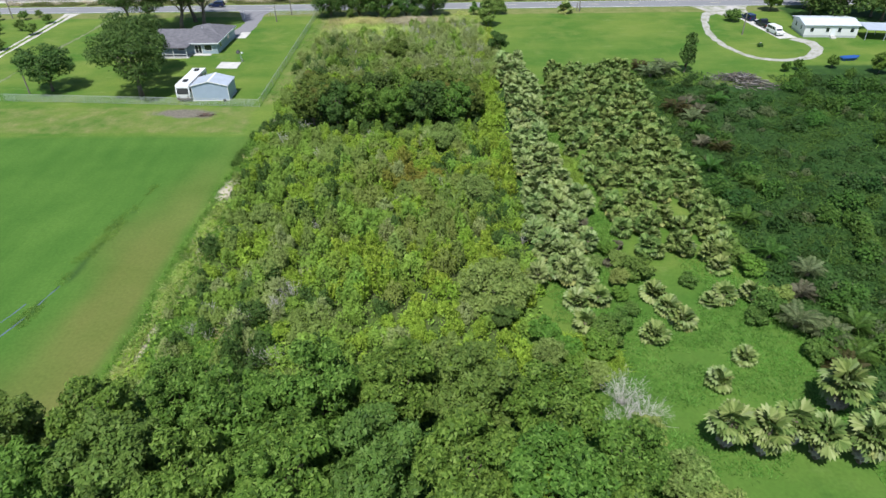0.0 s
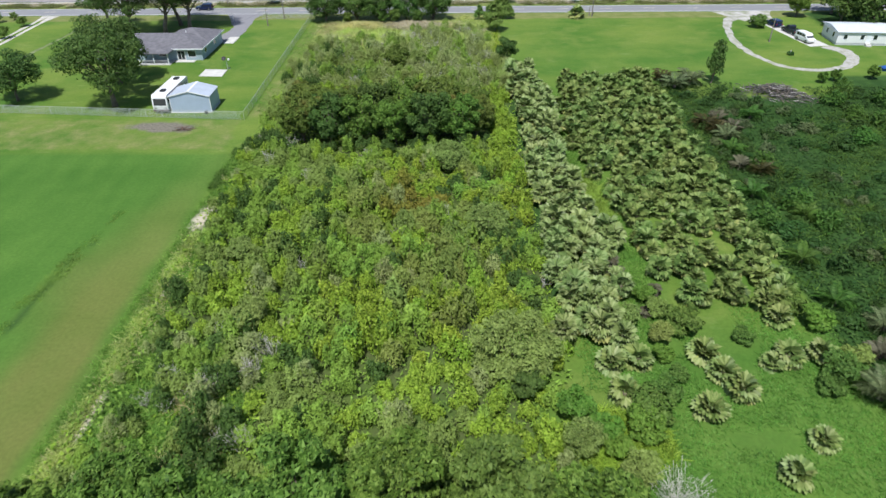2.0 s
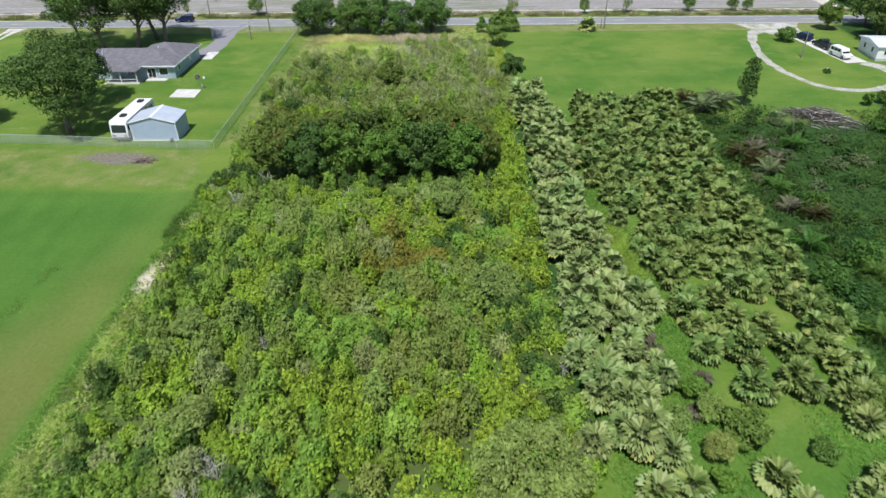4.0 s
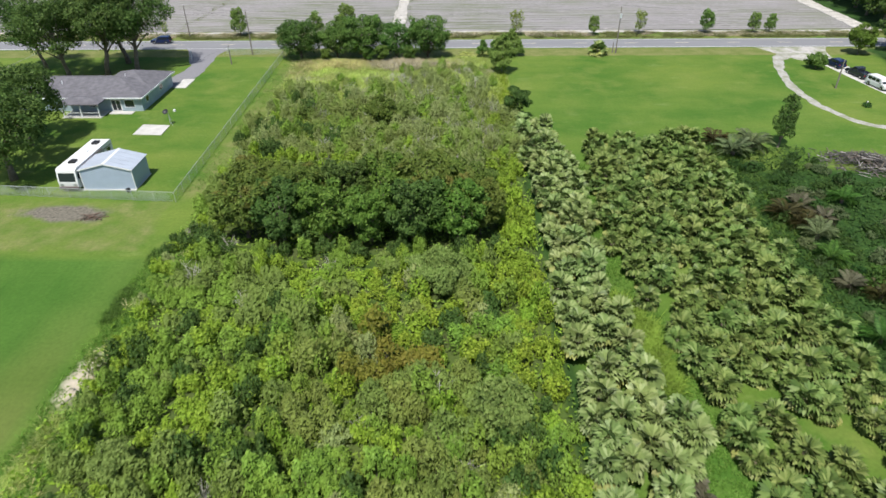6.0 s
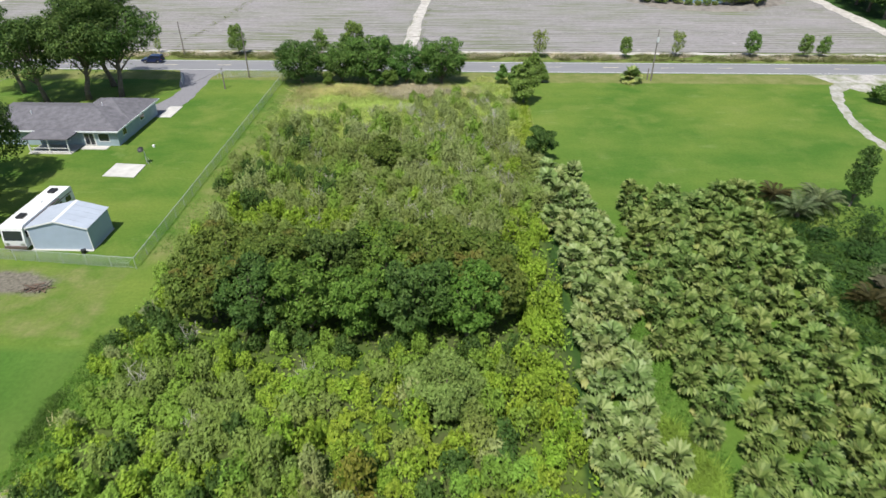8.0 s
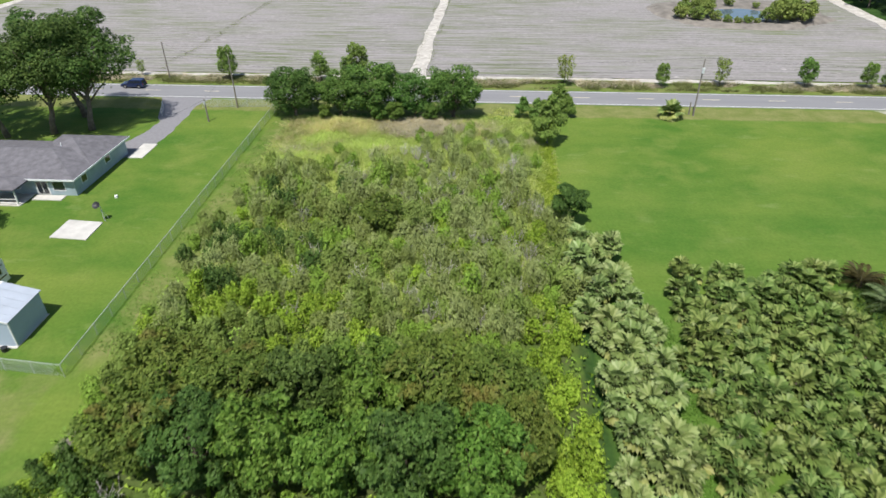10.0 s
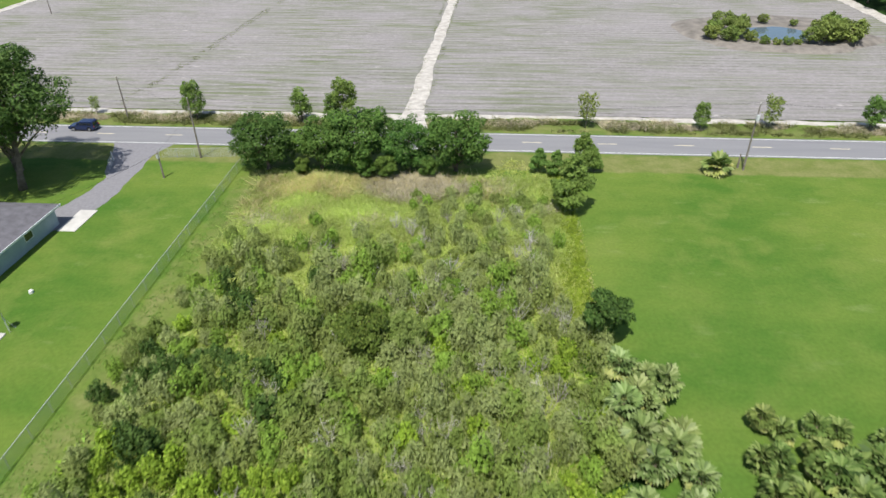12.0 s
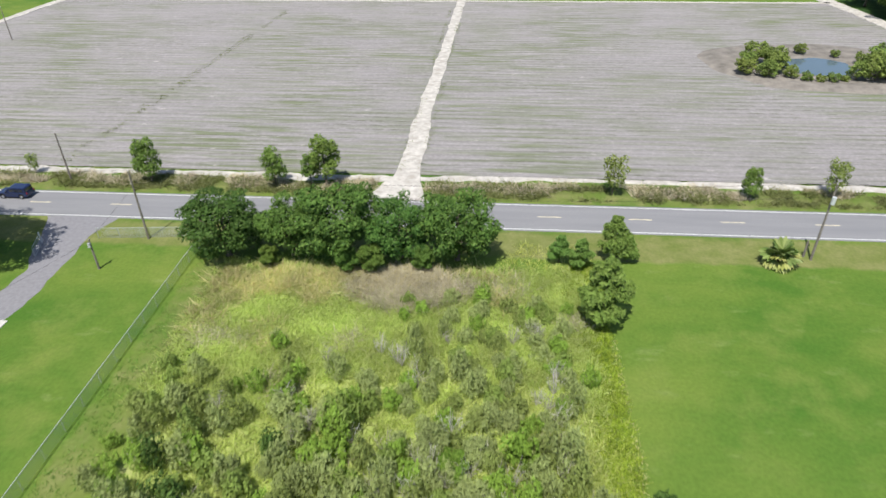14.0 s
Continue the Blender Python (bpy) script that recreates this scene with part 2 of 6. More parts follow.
straw = gm.mix(gm.step(g_mid, 0.35, 0.68), (0.129, 0.159, 0.039), (0.194, 0.202, 0.073))
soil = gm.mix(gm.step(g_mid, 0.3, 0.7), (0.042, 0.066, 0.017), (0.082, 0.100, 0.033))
sandy = gm.mix(gm.step(g_mid, 0.3, 0.7), (0.36, 0.31, 0.23), (0.52, 0.46, 0.36))
# weed ground colour, with the same cloud shade darkened into it
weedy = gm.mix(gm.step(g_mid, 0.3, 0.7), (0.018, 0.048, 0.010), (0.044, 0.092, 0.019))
olive = gm.mix(gm.step(g_wide, 0.3, 0.7), (0.112, 0.132, 0.028), (0.158, 0.152, 0.045))
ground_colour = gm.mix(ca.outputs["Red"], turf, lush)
ground_colour = gm.mix(gm.math("MULTIPLY", cb.outputs["Green"], 0.9), ground_colour, olive)
ground_colour = gm.mix(edged(ca.outputs["Green"]), ground_colour, straw)
hay = gm.mix(gm.step(g_mid, 0.3, 0.7), (0.225, 0.300, 0.060), (0.340, 0.372, 0.132))
ground_colour = gm.mix(edged(cc.outputs["Red"]), ground_colour, hay)
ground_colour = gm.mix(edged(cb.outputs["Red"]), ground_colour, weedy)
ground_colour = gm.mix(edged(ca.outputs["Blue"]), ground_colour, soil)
ground_colour = gm.mix(edged(cb.outputs["Blue"]), ground_colour, sandy)
ground_colour = gm.mix(edged(cc.outputs["Green"]), ground_colour, gm.mix(gm.step(g_fine, 0.3, 0.7), (0.110, 0.100, 0.076), (0.200, 0.182, 0.145)))
dapple = gm.node("HueSaturation", ins={"Color": ground_colour})
dv = gm.node("MapRange", ins={"Value": g_fine, "From Min": 0.3, "From Max": 0.7, "To Min": 0.86, "To Max": 1.13})
gm.t.links.new(dv.outputs["Result"], dapple.inputs["Value"])
gm.colour(dapple.outputs["Color"]).bump(g_fine, 0.4, 0.08)
GROUND = gm.m

f = Mat("ploughed_sand_soil", 0.97, 0, 0.15)
rows_n = f.noise(f.where((0.06, 1.7, 1)), 1.0, 5.0)
green_n = f.noise(f.where((0.07, 0.9, 1)), 1.0, 4.0)
green_w = f.noise(f.where((0.03, 0.045, 1)), 1.0, 3.0)
clod = f.noise(f.where(), 1.6, 5.0)
fc = f.mix(f.step(rows_n, 0.28, 0.72), (0.205, 0.192, 0.186), (0.280, 0.263, 0.262))
fc = f.mix(f.math("MULTIPLY", f.step(clod, 0.45, 0.7), 0.5), fc, (0.365, 0.344, 0.339))
gf = f.math("MULTIPLY", f.step(green_n, 0.44, 0.60), f.step(green_w, 0.38, 0.60))
fc = f.mix(f.math("MULTIPLY", gf, 0.8), fc, (0.131, 0.157, 0.074))
# broken darker lines that follow the furrow bottoms
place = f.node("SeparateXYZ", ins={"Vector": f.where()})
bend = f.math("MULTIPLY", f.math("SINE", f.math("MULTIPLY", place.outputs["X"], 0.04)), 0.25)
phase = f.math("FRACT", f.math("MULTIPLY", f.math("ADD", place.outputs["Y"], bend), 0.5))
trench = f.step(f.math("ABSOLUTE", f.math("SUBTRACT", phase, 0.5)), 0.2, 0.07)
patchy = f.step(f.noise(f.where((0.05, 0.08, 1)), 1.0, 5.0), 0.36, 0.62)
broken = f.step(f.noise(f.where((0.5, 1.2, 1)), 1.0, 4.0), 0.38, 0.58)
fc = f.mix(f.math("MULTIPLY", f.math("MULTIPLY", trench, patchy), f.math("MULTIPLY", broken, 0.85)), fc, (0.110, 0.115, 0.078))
pale = f.noise(f.where((0.25, 0.5, 1)), 1.0, 6.0)
fc = f.mix(f.math("MULTIPLY", f.step(pale, 0.66, 0.74), 0.7), fc, (0.46, 0.43, 0.41))
f.colour(fc).bump(clod, 0.6, 0.1)
FIELD = f.m


# ---- building helpers ----
def mesh_of(name, verts, faces, mat=None, smooth=False):
    me = bpy.data.meshes.new(name)
    me.from_pydata([tuple(v) for v in verts], [], [tuple(q) for q in faces])
    if mat:
        me.materials.append(mat)
    if smooth:
        me.polygons.foreach_set("use_smooth", [True] * len(me.polygons))
    me.update()
    return me


def quads_mesh(name, verts, mat, per=4):
    """A mesh from an array of loose polygons, each of the same number of corners."""
    verts = np.asarray(verts, dtype=np.float32).reshape(-1, 3)
    n = len(verts)
    me = bpy.data.meshes.new(name)
    me.vertices.add(n)
    me.vertices.foreach_set("co", verts.ravel())
    me.loops.add(n)
    me.loops.foreach_set("vertex_index", np.arange(n, dtype=np.int32))
    me.polygons.add(n // per)
    me.polygons.foreach_set("loop_start", np.arange(0, n, per, dtype=np.int32))
    me.polygons.foreach_set("loop_total", np.full(n // per, per, dtype=np.int32))
    me.materials.append(mat)
    me.update(calc_edges=True)
    me.validate()
    return me


class Build:
    """Collects the faces of one mesh."""

    def __init__(self):
        self.v, self.f = [], []

    def add(self, verts, faces):
        k = len(self.v)
        self.v += [tuple(p) for p in verts]
        self.f += [tuple(i + k for i in q) for q in faces]
        return self

    def box(self, x0, y0, z0, x1, y1, z1):
        return self.add([(x0, y0, z0), (x1, y0, z0), (x1, y1, z0), (x0, y1, z0), (x0, y0, z1), (x1, y0, z1), (x1, y1, z1), (x0, y1, z1)],
                        [(0, 3, 2, 1), (4, 5, 6, 7), (0, 1, 5, 4), (1, 2, 6, 5), (2, 3, 7, 6), (3, 0, 4, 7)])

    def tube(self, points, radii, sides=6):
        pts = [Vector(p) for p in points]
        rings = []
        for i, p in enumerate(pts):
            d = (pts[min(i + 1, len(pts) - 1)] - pts[max(i - 1, 0)]).normalized()
            u = d.orthogonal().normalized()
            w = d.cross(u)
            rings.append([p + (u * math.cos(2 * math.pi * j / sides) + w * math.sin(2 * math.pi * j / sides)) * radii[i] for j in range(sides)])
        faces = []
        for i in range(len(pts) - 1):
            for j in range(sides):
                faces.append((i * sides + j, i * sides + (j + 1) % sides, (i + 1) * sides + (j + 1) % sides, (i + 1) * sides + j))
        faces.append(tuple(reversed(range(sides))))
        faces.append(tuple((len(pts) - 1) * sides + j for j in range(sides)))
        return self.add([v for r in rings for v in r], faces)

    def prism(self, outline, x0, x1, axis="x"):
        """An outline in the other two axes, drawn out along one axis."""
        n = len(outline)
        put = {"x": lambda a, b, c: (c, a, b), "y": lambda a, b, c: (a, c, b), "z": lambda a, b, c: (a, b, c)}[axis]
        verts = [put(a, b, x0) for a, b in outline] + [put(a, b, x1) for a, b in outline]
        return self.add(verts, [tuple(range(n)), tuple(reversed(range(n, 2 * n)))] + [(i, i + n, (i + 1) % n + n, (i + 1) % n) for i in range(n)])

    def mesh(self, name, mat, bevel=0.0, smooth=False):
        me = mesh_of(name, self.v, self.f, mat, smooth)
        bm = bmesh.new()
        bm.from_mesh(me)
        bmesh.ops.recalc_face_normals(bm, faces=bm.faces)
        if bevel:
            bmesh.ops.bevel(bm, geom=list(bm.edges), offset=bevel, segments=2, profile=0.5, affect="EDGES", clamp_overlap=True)
        bm.to_mesh(me)
        bm.free()
        return me


def part(name, build, mat, parent, label="", bevel=0.0, smooth=False):
    me = build.mesh(name, mat, bevel, smooth) if isinstance(build, Build) else build
    ob = new(name, me)
    ob.parent = parent
    if label:
        tagged(ob, label)
    return ob


def thing(name, m, label, category, group="", kind=""):
    ob = new(name)
    ob.empty_display_size = 0.3
    ob.matrix_basis = m
    return tagged(ob, label, category, group, kind)


def lone(name, mesh, label, category, group="", kind="", m=None):
    ob = new(name, mesh)
    if m:
        ob.matrix_basis = m
    return tagged(ob, label, category, group, kind)


RNG = np.random.default_rng(7)
TABLE = np.random.default_rng(3).random((256, 256))


def value_noise(x, y, scale):
    x, y = np.asarray(x, float) / scale + 1000, np.asarray(y, float) / scale + 1000
    i, j = np.floor(x).astype(int), np.floor(y).astype(int)
    u, v = x - i, y - j
    u, v = u * u * (3 - 2 * u), v * v * (3 - 2 * v)
    at = lambda a, b: TABLE[a % 256, b % 256]
    return (at(i, j) * (1 - u) + at(i + 1, j) * u) * (1 - v) + (at(i, j + 1) * (1 - u) + at(i + 1, j + 1) * u) * v


def fbm(x, y, scale):
    return 0.55 * value_noise(x, y, scale) + 0.3 * value_noise(x, y, scale * 0.47) + 0.15 * value_noise(x, y, scale * 0.21)


def soft(a, b, v):
    t = np.clip((v - a) / (b - a), 0, 1)
    return t * t * (3 - 2 * t)


# ---- ground ----
def band(v, a, b, w=1.5):
    return soft(a - w, a + w, v) * (1 - soft(b - w, b + w, v))


xs = np.concatenate([[-2500, -900, -400], np.arange(-170, 125.5, 1.4), [400, 900, 2500]])
ys = np.concatenate([[-2500, -900, -300, -60], np.arange(0, 360.5, 1.4), [600, 1200, 2500]])
X, Y = np.meshgrid(xs, ys)
warp = (fbm(X, Y, 9) - 0.5) * 5
near = band(Y, 0, 360, 1) * (1 - soft(24, 12, Y + (fbm(X, Y, 8) - 0.5) * 14))
left_field = soft(1, -1, X + 36 + warp * 0.25) * soft(1, -1, Y - 104.5 - warp * 0.2)
brown = left_field * soft(-4, 4, X + 44.5 - (Y - 54) * 0.07 + warp * 0.8 + (value_noise(X * 6, Y, 14) - 0.5) * 4) * (1 - 0.75 * soft(70, 98, Y)) * (0.65 + 0.6 * value_noise(X * 5, Y, 11))
rut = left_field * np.exp(-((X + 48.4 - (Y - 54) * 0.09 + (value_noise(X, Y, 7) - 0.5) * 2) / 0.7) ** 2) * band(Y, 46, 84, 4) * (value_noise(X, Y, 5) > 0.3)
grove = band(X, -34.5, 11, 1.2) * band(Y, -60, 181, 1.5)
# lush: the x 13 to 66 lawn term deepens green in place of cloud shadow
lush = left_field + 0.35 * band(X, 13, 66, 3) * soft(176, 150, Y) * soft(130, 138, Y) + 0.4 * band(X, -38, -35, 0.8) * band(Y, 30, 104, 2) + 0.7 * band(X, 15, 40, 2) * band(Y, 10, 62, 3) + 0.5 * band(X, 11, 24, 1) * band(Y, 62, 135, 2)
straw = 0.48 * band(Y, 105.5, 119, 1) * soft(1, -1, X + 37) + 0.85 * band(Y, 186.8, 193.2, 0.8) + 0.6 * band(Y, 201.2, 206.5, 0.7) + 0.55 * band(X, -34.2, -32.2, 0.5) * band(Y, 42, 88, 2) + 0.5 * band(X, -37.4, -32, 0.6) * band(Y, 119, 190, 2) + 0.75 * band(X, -34, -2, 2) * band(Y, 168, 183, 2)
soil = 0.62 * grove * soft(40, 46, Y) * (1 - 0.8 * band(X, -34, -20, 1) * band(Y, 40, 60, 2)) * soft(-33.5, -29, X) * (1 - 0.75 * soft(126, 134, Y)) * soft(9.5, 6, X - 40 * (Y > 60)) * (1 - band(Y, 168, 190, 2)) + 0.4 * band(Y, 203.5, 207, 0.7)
def bare_sand(x, y):
    """Sandy scars on the strip between the mown field and the thicket."""
    w = 0.35 * (value_noise(x, y, 3) - 0.5)
    return sum(np.exp(-((x - cx + w) / rx) ** 2 - ((y - cy) / ry) ** 2) for cx, cy, rx, ry in ((-33.6, 84.6, 1.3, 4.8), (-32.7, 50, 0.55, 3.6), (-33.1, 60.5, 0.5, 1.2), (-32.9, 69, 0.45, 3.4),))


sandw = 1.1 * bare_sand(X, Y)
# weeds: the x 9.8 to 12 strip paints the shaded gap beside the palms
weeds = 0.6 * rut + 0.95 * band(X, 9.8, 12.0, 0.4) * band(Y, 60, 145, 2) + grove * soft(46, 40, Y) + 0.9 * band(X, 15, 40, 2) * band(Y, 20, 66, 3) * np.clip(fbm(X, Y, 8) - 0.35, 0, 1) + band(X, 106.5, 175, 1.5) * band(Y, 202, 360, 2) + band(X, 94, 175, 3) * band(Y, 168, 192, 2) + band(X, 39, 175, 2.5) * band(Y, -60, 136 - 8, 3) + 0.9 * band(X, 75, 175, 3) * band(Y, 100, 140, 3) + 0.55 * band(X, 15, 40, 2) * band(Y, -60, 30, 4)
hay = band(X, -31, 8.5, 1.5) * soft(126, 140, Y) * (1 - soft(181, 184, Y)) + 0.5 * band(X, 5, 9.5, 0.8) * band(Y, 150, 190, 2)
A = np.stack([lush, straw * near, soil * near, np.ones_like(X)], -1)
B = np.stack([weeds * near, brown * near, sandw * near, np.ones_like(X)], -1)
ny, nx = X.shape
idx = np.arange(nx * ny).reshape(ny, nx)
quads = np.stack([idx[:-1, :-1], idx[:-1, 1:], idx[1:, 1:], idx[1:, :-1]], -1).reshape(-1, 4)
me = bpy.data.meshes.new("ground")
Z = np.zeros_like(X)
me.vertices.add(nx * ny)
me.vertices.foreach_set("co", np.stack([X, Y, Z], -1).astype(np.float32).ravel())
me.loops.add(quads.size)
me.loops.foreach_set("vertex_index", quads.astype(np.int32).ravel())
me.polygons.add(len(quads))
me.polygons.foreach_set("loop_start", np.arange(0, quads.size, 4, dtype=np.int32))
me.polygons.foreach_set("loop_total", np.full(len(quads), 4, dtype=np.int32))
me.update(calc_edges=True)
heap = 1.6 * np.exp(-(((X + 51.3) / 7.0 + (Y - 115) * 0.10) ** 2 + ((Y - 115) / 2.4) ** 2) * 1.4) * (0.45 + 0.75 * value_noise(X, Y, 2.6)) + 0.75 * np.exp(-(((X + 32.3) / 1.6) ** 2 + ((Y - 111) / 2.4) ** 2))
C = np.stack([hay * near, heap, X * 0, np.ones_like(X)], -1)
for key, w in (("cover_a", A), ("cover_b", B), ("cover_c", C)):
    layer = me.color_attributes.new(key, "FLOAT_COLOR", "POINT")
    layer.data.foreach_set("color", np.clip(w, 0, 1).astype(np.float32).ravel())
me.materials.append(GROUND)
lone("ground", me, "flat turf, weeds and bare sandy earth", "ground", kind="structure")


def ribbon(name, points, widths, z, mat, label, category="track", wobble=0.3, step=0.8, rim=0.0):
    """A strip along a line, with uneven edges."""
    pts = [Vector((*p, 0)) for p in points]
    dense, wide = [], []
    for i in range(len(pts) - 1):
        p0, p1, p2, p3 = pts[max(i - 1, 0)], pts[i], pts[i + 1], pts[min(i + 2, len(pts) - 1)]
        n = max(2, int((p2 - p1).length / step))
        for k in range(n + (i == len(pts) - 2)):
            t = k / n
            dense.append(0.5 * ((2 * p1) + (p2 - p0) * t + (2 * p0 - 5 * p1 + 4 * p2 - p3) * t * t + (3 * p1 - p0 - 3 * p2 + p3) * t ** 3))
            wide.append(widths[i] * (1 - t) + widths[i + 1] * t)
    verts, faces = [], []
    for i, p in enumerate(dense):
        d = (dense[min(i + 1, len(dense) - 1)] - dense[max(i - 1, 0)]).normalized()
        side = Vector((-d.y, d.x, 0))
        a = wide[i] / 2 + (float(fbm(p.x, p.y, 5)) + 0.7 * float(fbm(p.x, p.y, 1.7)) - 0.85) * 1.8 * wobble
        b = wide[i] / 2 + (float(fbm(p.x + 70, p.y, 5)) + 0.7 * float(fbm(p.x + 70, p.y, 1.7)) - 0.85) * 1.8 * wobble
        l, r = p + side * a, p - side * b
        verts += [(l.x + side.x * 0.1, l.y + side.y * 0.1, -0.02), (l.x, l.y, z), (p.x, p.y, z + rim), (r.x, r.y, z), (r.x - side.x * 0.1, r.y - side.y * 0.1, -0.02)]
        if i:
            k = 5 * i
            faces += [(k - 5 + j, k - 4 + j, k + 1 + j, k + j) for j in range(4)]
    return lone(name, mesh_of(name, verts, faces, mat), label, category, kind="structure")


# road, 7.2 m of asphalt with painted lines
rb = Build()
rb.prism([(193.4, -0.05), (193.45, 0.03), (197.2, 0.09), (200.95, 0.03), (201.0, -0.05)], -600, 600)
road = lone("road", rb.mesh("road", ASPHALT), "grey two-lane asphalt road, straight and worn", "road", kind="structure")
for y, lab in ((193.85, "near"), (200.5, "far")):
    part("edge_line", Build().box(-600, y - 0.07, 0.03, 600, y + 0.07, 0.052), LINEPAINT, road, "solid white edge line")
dash = Build().box(-1.55, -0.09, 0.085, 1.55, 0.09, 0.098).mesh("centre_dash", BRASS)
for i in range(-14, 15):
    d = part("centre_dash", dash, None, road)
    d.location = (6.2 + 12.1 * i, 197.2, 0)
tagged(road.children[2], "faded yellow dash")

ribbon("track", [(-260, 208.3), (-120, 208.2), (-60, 208.0), (-20, 207.8), (10, 208.8), (50, 208.2), (105, 207.6), (300, 208)], [1.6] * 8, 0.10, SAND, "pale sandy strip along the edge of the field", wobble=0.9, step=1.2)
ribbon("track", [(-15.5, 200.9), (-15.2, 204.5), (-14.7, 212), (-14.7, 243), (-14.0, 290), (-13.4, 336), (-13, 420)], [9, 6.5, 3.8, 2.8, 2.7, 2.6, 2.5], 0.21, SAND, "pale rutted sand track across the field", wobble=0.5)
ribbon("track", [(104, 208), (104, 260), (104.3, 310), (102.5, 345), (100, 420)], [4, 4, 4, 5, 5], 0.26, SAND, "pale sand track beside the dark wood", wobble=0.8, step=2)
ribbon("track", [(-149, 209), (-149, 300), (-149, 420)], [3.2, 3.2, 3.2], 0.26, SAND, "pale sand track on the border of the field", wobble=0.8, step=2)
ribbon("track", [(-150, 338.5), (-50, 338.5), (30, 338.5), (102, 338.5)], [1.6] * 4, 0.26, SAND, "pale sandy strip on the far border", wobble=0.6, step=2)
ribbon("driveway", [(-57.6, 193.6), (-57.2, 188), (-55.6, 181), (-55.6, 175), (-57.4, 169), (-60, 166)], [11, 6.4, 4.4, 4.4, 5.5, 6], 0.03, GREYDRIVE, "grey asphalt driveway with crumbling edges", "driveway", wobble=0.5)
ribbon("driveway", [(-111.5, 193), (-111.3, 185), (-110.5, 165), (-109.7, 150), (-108.5, 120), (-107, 60)], [3, 0.8, 0.7, 0.7, 0.7, 0.7], 0.025, SAND, "pale wheel rut of an unpaved drive", "driveway", wobble=0.3)
ribbon("driveway", [(-113.8, 193), (-113.2, 185), (-112.4, 165), (-111.6, 150), (-110.4, 120), (-109, 60)], [2, 0.7, 0.65, 0.65, 0.65, 0.65], 0.028, SAND, "pale wheel rut of an unpaved drive", "driveway", wobble=0.3)
ribbon("track", [(-97.5, 192), (-98.2, 174), (-98.8, 150), (-99.3, 134), (-101, 90)], [0.6, 0.7, 0.7, 0.7, 0.7], 0.015, plain("worn_turf", (0.150, 0.180, 0.075), 0.95, var=0.35, scale=0.5, bump=0.4), "worn track overgrown with thin grass", wobble=0.8)
ribbon("driveway", [(75.5, 188), (71.6, 183.5), (68.7, 176), (66.4, 165), (66.6, 156), (69.0, 147.5), (73.5, 143.9), (79, 144.0), (84, 147), (87.2, 151.6), (88, 156.5), (85.5, 160.5)], [3.8, 2.4, 1.8, 1.6, 1.6, 1.6, 1.5, 1.5, 1.9, 2.6, 3.2, 3.2], 0.03, SHELL, "pale crushed-shell loop drive", "driveway", wobble=0.55, step=0.5)
ribbon("driveway", [(78.5, 193.5), (78.8, 189), (80, 183)], [17, 12, 6.5], 0.024, GRAVEL, "gravel mouth of the loop drive", "driveway", wobble=0.5)
ribbon("pavement", [(80.8, 184), (82.6, 172), (84.4, 160.5)], [4.0, 4.4, 4.6], 0.045, CONCRETE, "pale concrete parking strip", "pavement", wobble=0.05, step=3)
slab = Build().prism([(-53.6, 141.7), (-48.65, 141.4), (-48.8, 145.7), (-53.6, 146.1)], 0, 0.12, "z")
lone("concrete_slab", slab.mesh("concrete_slab", CONCRETE, 0.02), "bare pale concrete slab set in the lawn", "slab", kind="")

# ploughed field in low ridges
fx = np.concatenate([np.arange(-147.5, 103, 5.0), [102.5]])
fy = np.arange(209.2, 338, 0.3)
FX, FY = np.meshgrid(fx, fy)
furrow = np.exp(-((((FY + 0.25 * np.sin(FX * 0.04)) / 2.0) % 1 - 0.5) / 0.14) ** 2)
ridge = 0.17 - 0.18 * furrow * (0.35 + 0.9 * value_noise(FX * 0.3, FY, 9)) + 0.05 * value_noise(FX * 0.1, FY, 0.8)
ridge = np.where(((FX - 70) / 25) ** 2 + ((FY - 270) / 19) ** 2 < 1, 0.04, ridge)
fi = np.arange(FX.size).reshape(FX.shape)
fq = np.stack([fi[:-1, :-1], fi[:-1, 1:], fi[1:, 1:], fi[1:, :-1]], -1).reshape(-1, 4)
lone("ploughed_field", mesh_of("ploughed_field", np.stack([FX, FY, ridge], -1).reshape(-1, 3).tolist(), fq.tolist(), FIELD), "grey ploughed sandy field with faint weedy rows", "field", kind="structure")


# ---- plants ----
def leaves_at(centres, outward, size, rng, spread=0.5, lift=0.45, slim=0.6, sprig=0.0):
    """Pointed leaves about the centres, in threes of corners. They face outward and up with some scatter; sprig: how far they point outward instead."""
    n = len(centres)
    nor = outward + np.array([0, 0, lift]) + rng.normal(0, spread, (n, 3))
    nor /= np.linalg.norm(nor, axis=1)[:, None] + 1e-9
    u = np.cross(nor, rng.normal(0, 1, (n, 3)))
    u /= np.linalg.norm(u, axis=1)[:, None] + 1e-9
    u = u + sprig * (outward + np.array([0, 0, 0.6]))
    u /= np.linalg.norm(u, axis=1)[:, None] + 1e-9
    w = np.cross(nor, u)
    w /= np.linalg.norm(w, axis=1)[:, None] + 1e-9
    s = (size * rng.uniform(0.6, 1.35, n))[:, None]
    return np.stack([centres - u * s * 0.4 - w * s * slim * 0.5, centres - u * s * 0.4 + w * s * slim * 0.5, centres + u * s * 0.6], 1)


